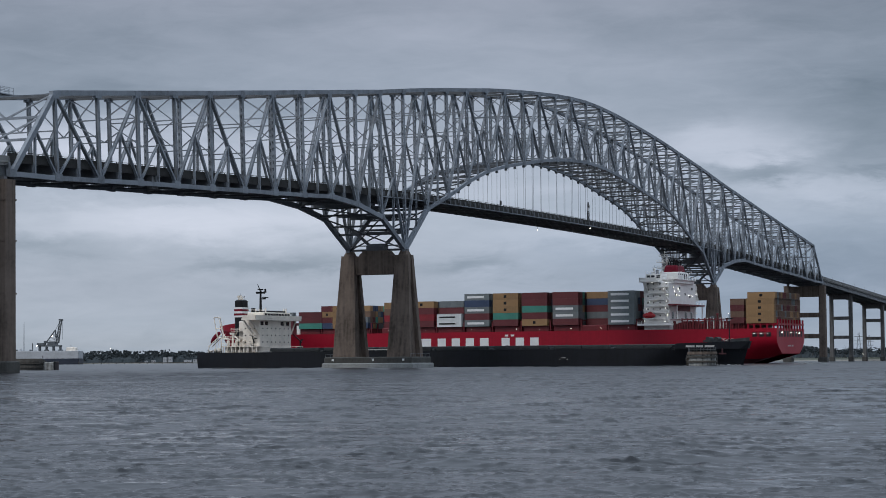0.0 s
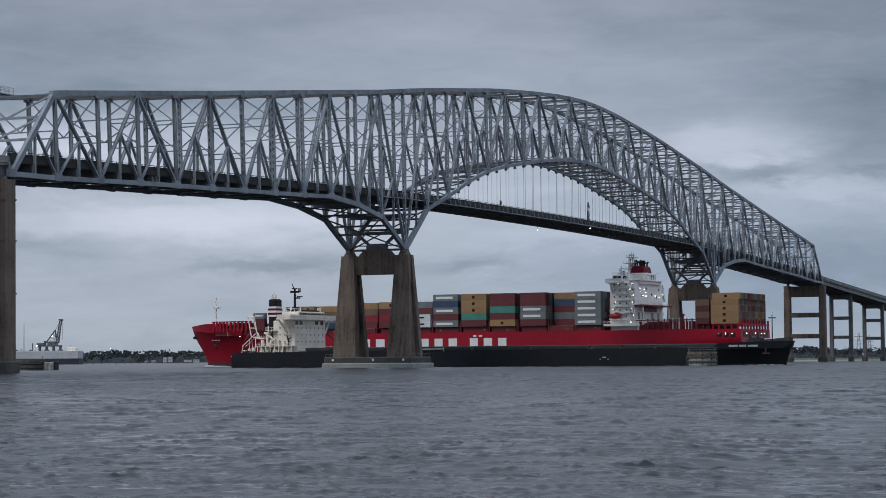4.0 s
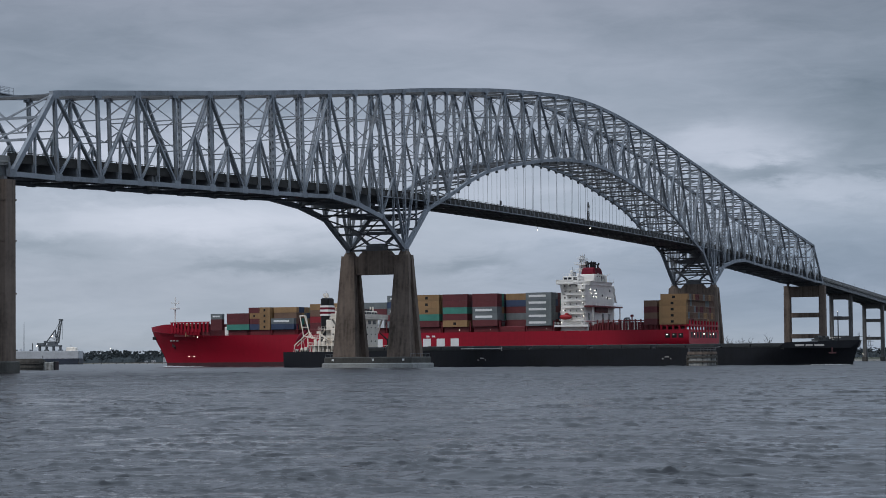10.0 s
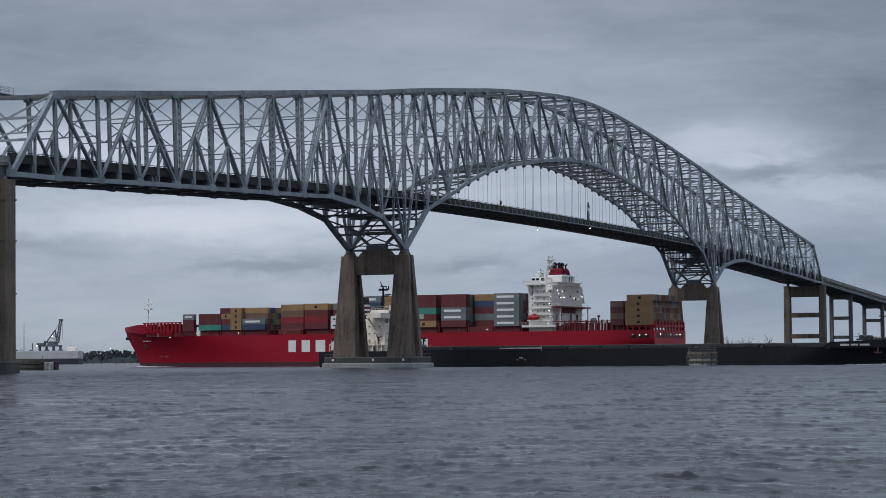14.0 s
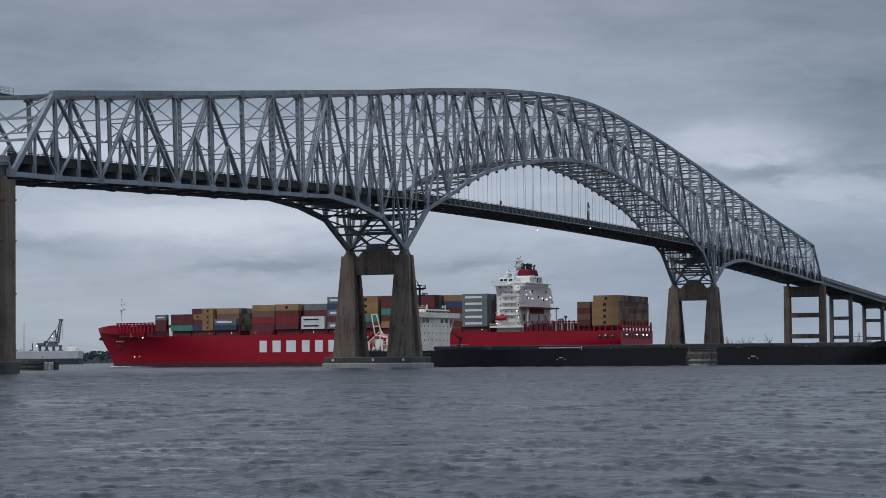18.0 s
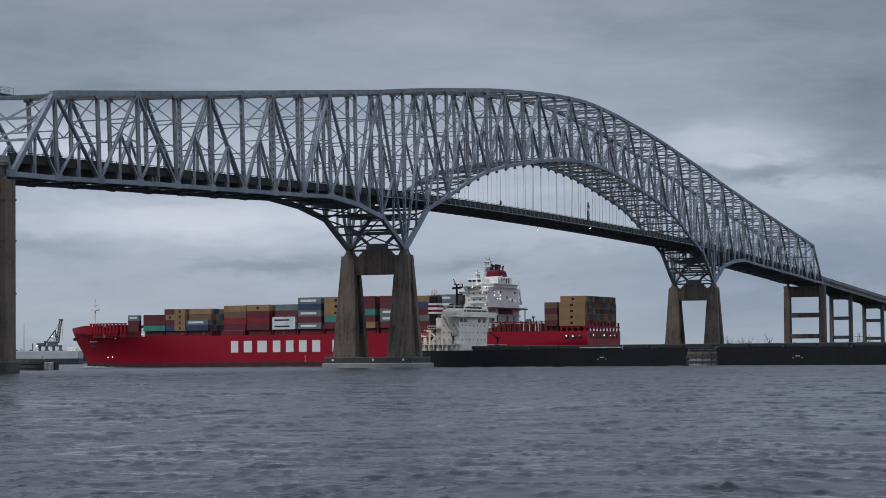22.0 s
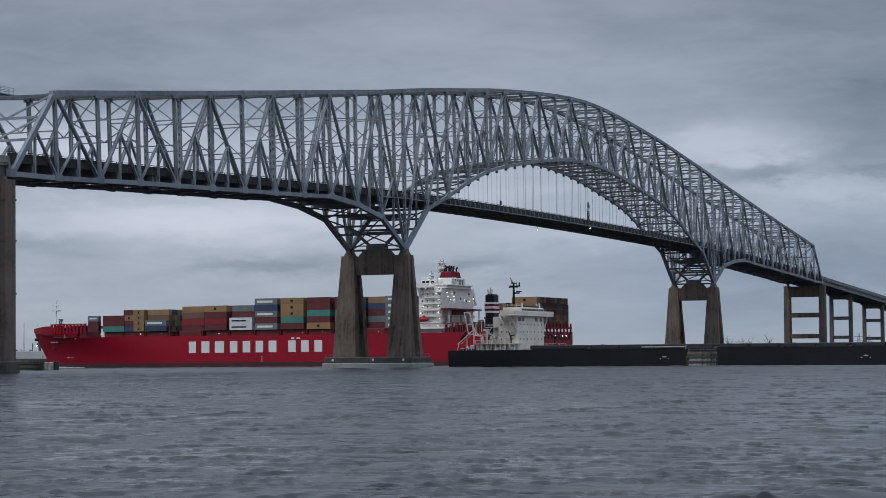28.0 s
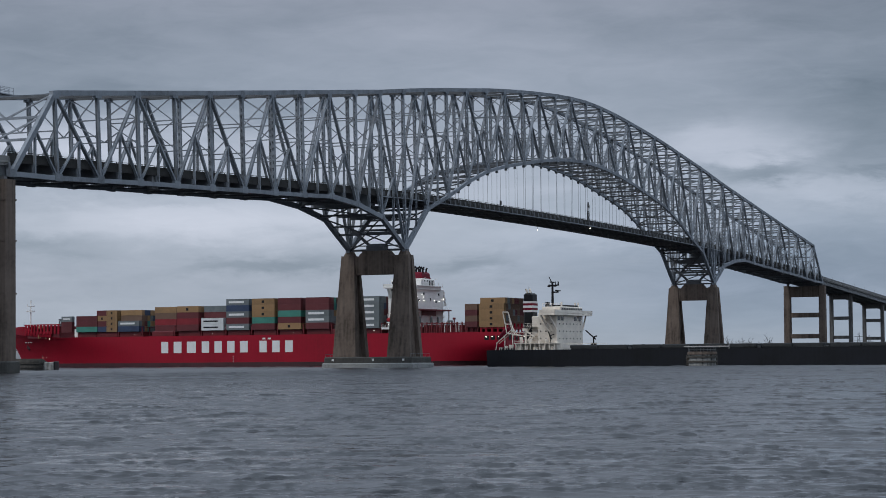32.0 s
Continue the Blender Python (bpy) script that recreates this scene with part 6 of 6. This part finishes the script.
def pylon(right, d, h):
    p = thing("power_pylon", "far steel lattice power pylon above the trees", "pylon", bearing(right, d, 2.0), group="power pylons")
    for s, t in ((-1, -1), (-1, 1), (1, -1), (1, 1)):
        part("leg", tube_data((s * 3.2, t * 3.2, 0), (s * 0.5, t * 0.5, h), 0.22, 0.16, 5), CRANE, p)
    for z in (0.55, 0.7, 0.85):
        part("cross_arm", beam_data((0, -5.5, h * z), (0, 5.5, h * z), 0.4, 0.5, (1, 0, 0)), CRANE, p)
    for z in (0.2, 0.4, 0.6):
        w0, w1 = 3.2 - 2.7 * z, 3.2 - 2.7 * (z + 0.2)
        for s in (-1, 1):
            part("brace", beam_data((-w0, -s * w0, h * z), (-w1, s * w1, h * (z + 0.2)), 0.2, 0.2, (1, 0, 0)), CRANE, p)


for r, h in ((0.1955, 31), (0.2005, 28)):
    pylon(r, 2620, h)


def big(name, data, material, parent, label=""):
    return part(name, ([tuple(2.08 * q for q in p) for p in data[0]], data[1]), material, parent, label)


def bare_tree(right, d, h, seed):
    """A leafless tree: tapered trunk, forking limbs and thin twigs."""
    rng = random.Random(seed)
    t = thing("bare_tree", "leafless brown tree on the far shore", "tree", bearing(right, d, 1.5), group="bare trees")
    part("trunk", tube_data((0, 0, 0), (0.3, 0.2, h * 0.6), h * 0.022, h * 0.009, 7), TIMBER, t)
    for i in range(9):
        z0 = h * rng.uniform(0.25, 0.6)
        a, sp = rng.uniform(0, 6.283), rng.uniform(0.12, 0.3) * h
        z1 = min(h, z0 + rng.uniform(0.2, 0.42) * h)
        tip = (sp * math.cos(a), sp * math.sin(a), z1)
        twigs = [tube_data((0.2, 0.1, z0), tip, h * 0.008, h * 0.004, 5)]
        for j in range(5):
            u = rng.uniform(0.4, 1.0)
            p = Vector((0.2, 0.1, z0)).lerp(Vector(tip), u)
            twigs.append(tube_data(p, p + Vector((rng.uniform(-1, 1), rng.uniform(-1, 1), rng.uniform(0.5, 1.4))) * h * 0.08, h * 0.004, h * 0.002, 4))
        part("limb", join_data(twigs), TIMBER, t)


for i, (r, h) in enumerate(((0.1345, 19), (0.1395, 16), (0.1410, 17.5), (0.1428, 16.5), (0.1441, 18), (0.1502, 16), (0.1535, 20), (0.181, 17), (0.1895, 16.5), (0.2055, 18))):
    bare_tree(r, 1640 + 9 * (i % 4), h * (0.98 if r < 0.16 else 0.70), 40 + i)


def far_carrier():
    s = thing("vehicle_carrier", "grey moored vehicle carrier with a dark hull, far off", "ship", bearing(-0.1885, 3500), math.degrees(VIEW) + 88)
    big("hull", join_data([bevel_box(-30, 30, -9, 9, -1.0, 4.7, 0.4)]), BLUE_HULL, s, "dark blue hull")
    big("side_wall", join_data([bevel_box(-30, 29.6, -8.8, 8.8, 4.7, 10.8, 0.3)]), FAR_GREY, s, "pale grey upper side")
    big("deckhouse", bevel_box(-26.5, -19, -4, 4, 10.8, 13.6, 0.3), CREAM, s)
    big("mast", tube_data((15.5, 0, 10.8), (15.5, 0, 33.5), 0.35, 0.15, 8), CRANE, s)
    big("short_mast", tube_data((8.6, 0, 10.8), (8.6, 0, 17.0), 0.45, 0.4, 8), CRANE, s)
    big("wheelhouse_post", box_data(24.5, 27, -1.2, 1.2, 10.8, 15.0), CRANE, s)
    for i, (x, w, h) in enumerate(((-13, 1.6, 1.2), (-8, 1.0, 1.8), (-2, 2.0, 1.0), (4, 1.2, 1.6), (11, 1.6, 1.2), (19, 1.0, 2.0), (22, 1.4, 1.3))):
        big("deck_vent", bevel_box(x, x + w, -7.6, -6.0, 10.8, 10.8 + h, 0.15), FAR_WHITE if i % 2 else CRANE, s)
    big("top_rail", railing_data(-29, 29, -8.6, 10.8, 0.9, 2.6), FAR_GREY, s)
    big("stern_ramp", ([(p[0], p[1], p[2]) for p in beam_data((-24.5, -5, 11.5), (-20.5, -5, 15.4), 4.0, 0.5)[0]], beam_data((0, 0, 0), (1, 0, 0), 1, 1)[1]), FAR_GREY, s, "raised grey stern ramp")
    big("hull_stripe", box_data(-29.9, 29.5, -9.06, -8.9, 4.5, 4.9), FAR_WHITE, s)
    big("deck_lamp", lamp_data((6.5, -6, 15.0), 0.5), LAMP, s)
    return s


def harbour_crane():
    """A luffing crane: wide portal, lattice tower, raised boom and its stays."""
    c = thing("harbour_crane", "dark steel mobile harbour crane with a raised lattice boom", "crane", bearing(-0.1855, 3500, 22.5), math.degrees(VIEW) + 88)
    for x in (-9, -3.5, 2.0, 7.5):
        big("portal_leg", box_data(x, x + 0.9, -3, 3, 0, 3.6), CRANE, c)
    big("portal_beam", join_data([bevel_box(-9.4, 9.0, -3.2, 3.2, 3.4, 4.6, 0.2), box_data(3.6, 9.6, -3.4, 3.4, 4.6, 6.2)]), CRANE, c)
    big("machine_house", bevel_box(-5.2, 1.6, -2.4, 2.4, 4.6, 7.4, 0.3), CRANE, c)
    for s in (-1.2, 1.2):
        big("tower_leg", tube_data((-6.0, s, 4.6), (-4.4, s, 16.2), 0.42, 0.36, 6), CRANE, c)
        big("tower_leg", tube_data((3.0, s, 6.4), (-4.2, s, 16.2), 0.36, 0.3, 6), CRANE, c)
        big("boom_chord", tube_data((-5.2, s, 6), (-8.0, s * 0.6, 24.4), 0.42, 0.36, 6), CRANE, c)
        big("boom_chord", tube_data((-7.0, s, 6), (-9.4, s * 0.6, 24.4), 0.42, 0.36, 6), CRANE, c)
        for i in range(4):
            t, t1 = i / 4, (i + 1) / 4
            big("tower_brace", tube_data((-6.0 + 1.6 * t, s, 4.6 + 11.6 * t), (3.0 - 7.2 * t1, s, 6.4 + 9.8 * t1), 0.24, n=5), FAR_GREY, c)
    for i in range(9):
        t = i / 9
        big("boom_brace", tube_data((-5.2 - 2.8 * t, -1, 6 + 18.4 * t), (-7.0 - 2.4 * (t + 0.11), -1, 6 + 18.4 * (t + 0.11)), 0.26, n=5), FAR_GREY, c)
    big("boom_head", bevel_box(-10.6, -7.2, -0.9, 0.9, 23.8, 25.2, 0.2), CRANE, c)
    big("stay", tube_data((-4.3, 0, 16), (-8.6, 0, 24.3), 0.16, n=5), CRANE, c)
    for i in range(7):
        t, t1 = i / 7, (i + 1) / 7
        big("boom_brace", tube_data((-7.0 - 2.4 * t, 1, 6 + 18.4 * t), (-5.2 - 2.8 * t1, 1, 6 + 18.4 * t1), 0.22, n=5), FAR_GREY, c)
    for z, w in ((7.4, 6.2), (9.6, 4.6), (11.8, 3.2)):
        big("tower_landing", join_data([box_data(-6.2, -6.2 + w, -1.6, 1.6, z, z + 0.3), box_data(-6.2, -6.2 + w, -1.65, -1.55, z + 1.0, z + 1.2)]), FAR_GREY, c)
    big("operator_cab", bevel_box(-7.2, -5.4, -2.2, -0.4, 8.6, 10.8, 0.2), FAR_WHITE, c)
    big("counterweight", bevel_box(1.8, 4.4, -2.0, 2.0, 6.2, 8.0, 0.2), CRANE, c)
    for x in (-9, 2.0):
        big("bogie", bevel_box(x - 0.8, x + 1.8, -3.3, 3.3, 0, 1.0, 0.2), CRANE, c)
    big("hoist_rope", tube_data((-10.2, 0, 24.0), (-10.2, 0, 9.0), 0.10, n=5), CRANE, c)
    big("crane_lamp", lamp_data((-1.2, -3.2, 11.6), 0.4), LAMP, c)


far_carrier()
harbour_crane()


def inspection_platform():
    """The railed traveller on the far truss's top chord."""
    p = thing("inspection_platform", "small railed steel inspection platform on the top chord", "platform", (hi(-10, 1).x - 16.5, HALF, hi(-10.5, 1).z + 0.6))
    part("deck", box_data(-9, 9, -0.8, 0.8, 0, 0.25), STEEL, p)
    part("handrail", railing_data(-9, 9, -0.75, 0.25, 1.6, 1.8), STEEL, p)
    part("handrail", railing_data(-9, 9, 0.75, 0.25, 1.6, 1.8), STEEL, p)


inspection_platform()


# ---- what moves ----
def motions():
    ends = (0.0, 32.0)
    walk(red_ship, [(t, red_pose(t)) for t in ends])
    for ob, m in red_cargo:
        walk(ob, [(t, red_pose(t) @ m) for t in ends])
    walk(dark_ship, [(t, dark_pose(t)) for t in ends])
    walk(water, [(t, pose(EYE[0] - 0.42 * t, EYE[1] - 0.22 * t, 0)) for t in ends])


motions()
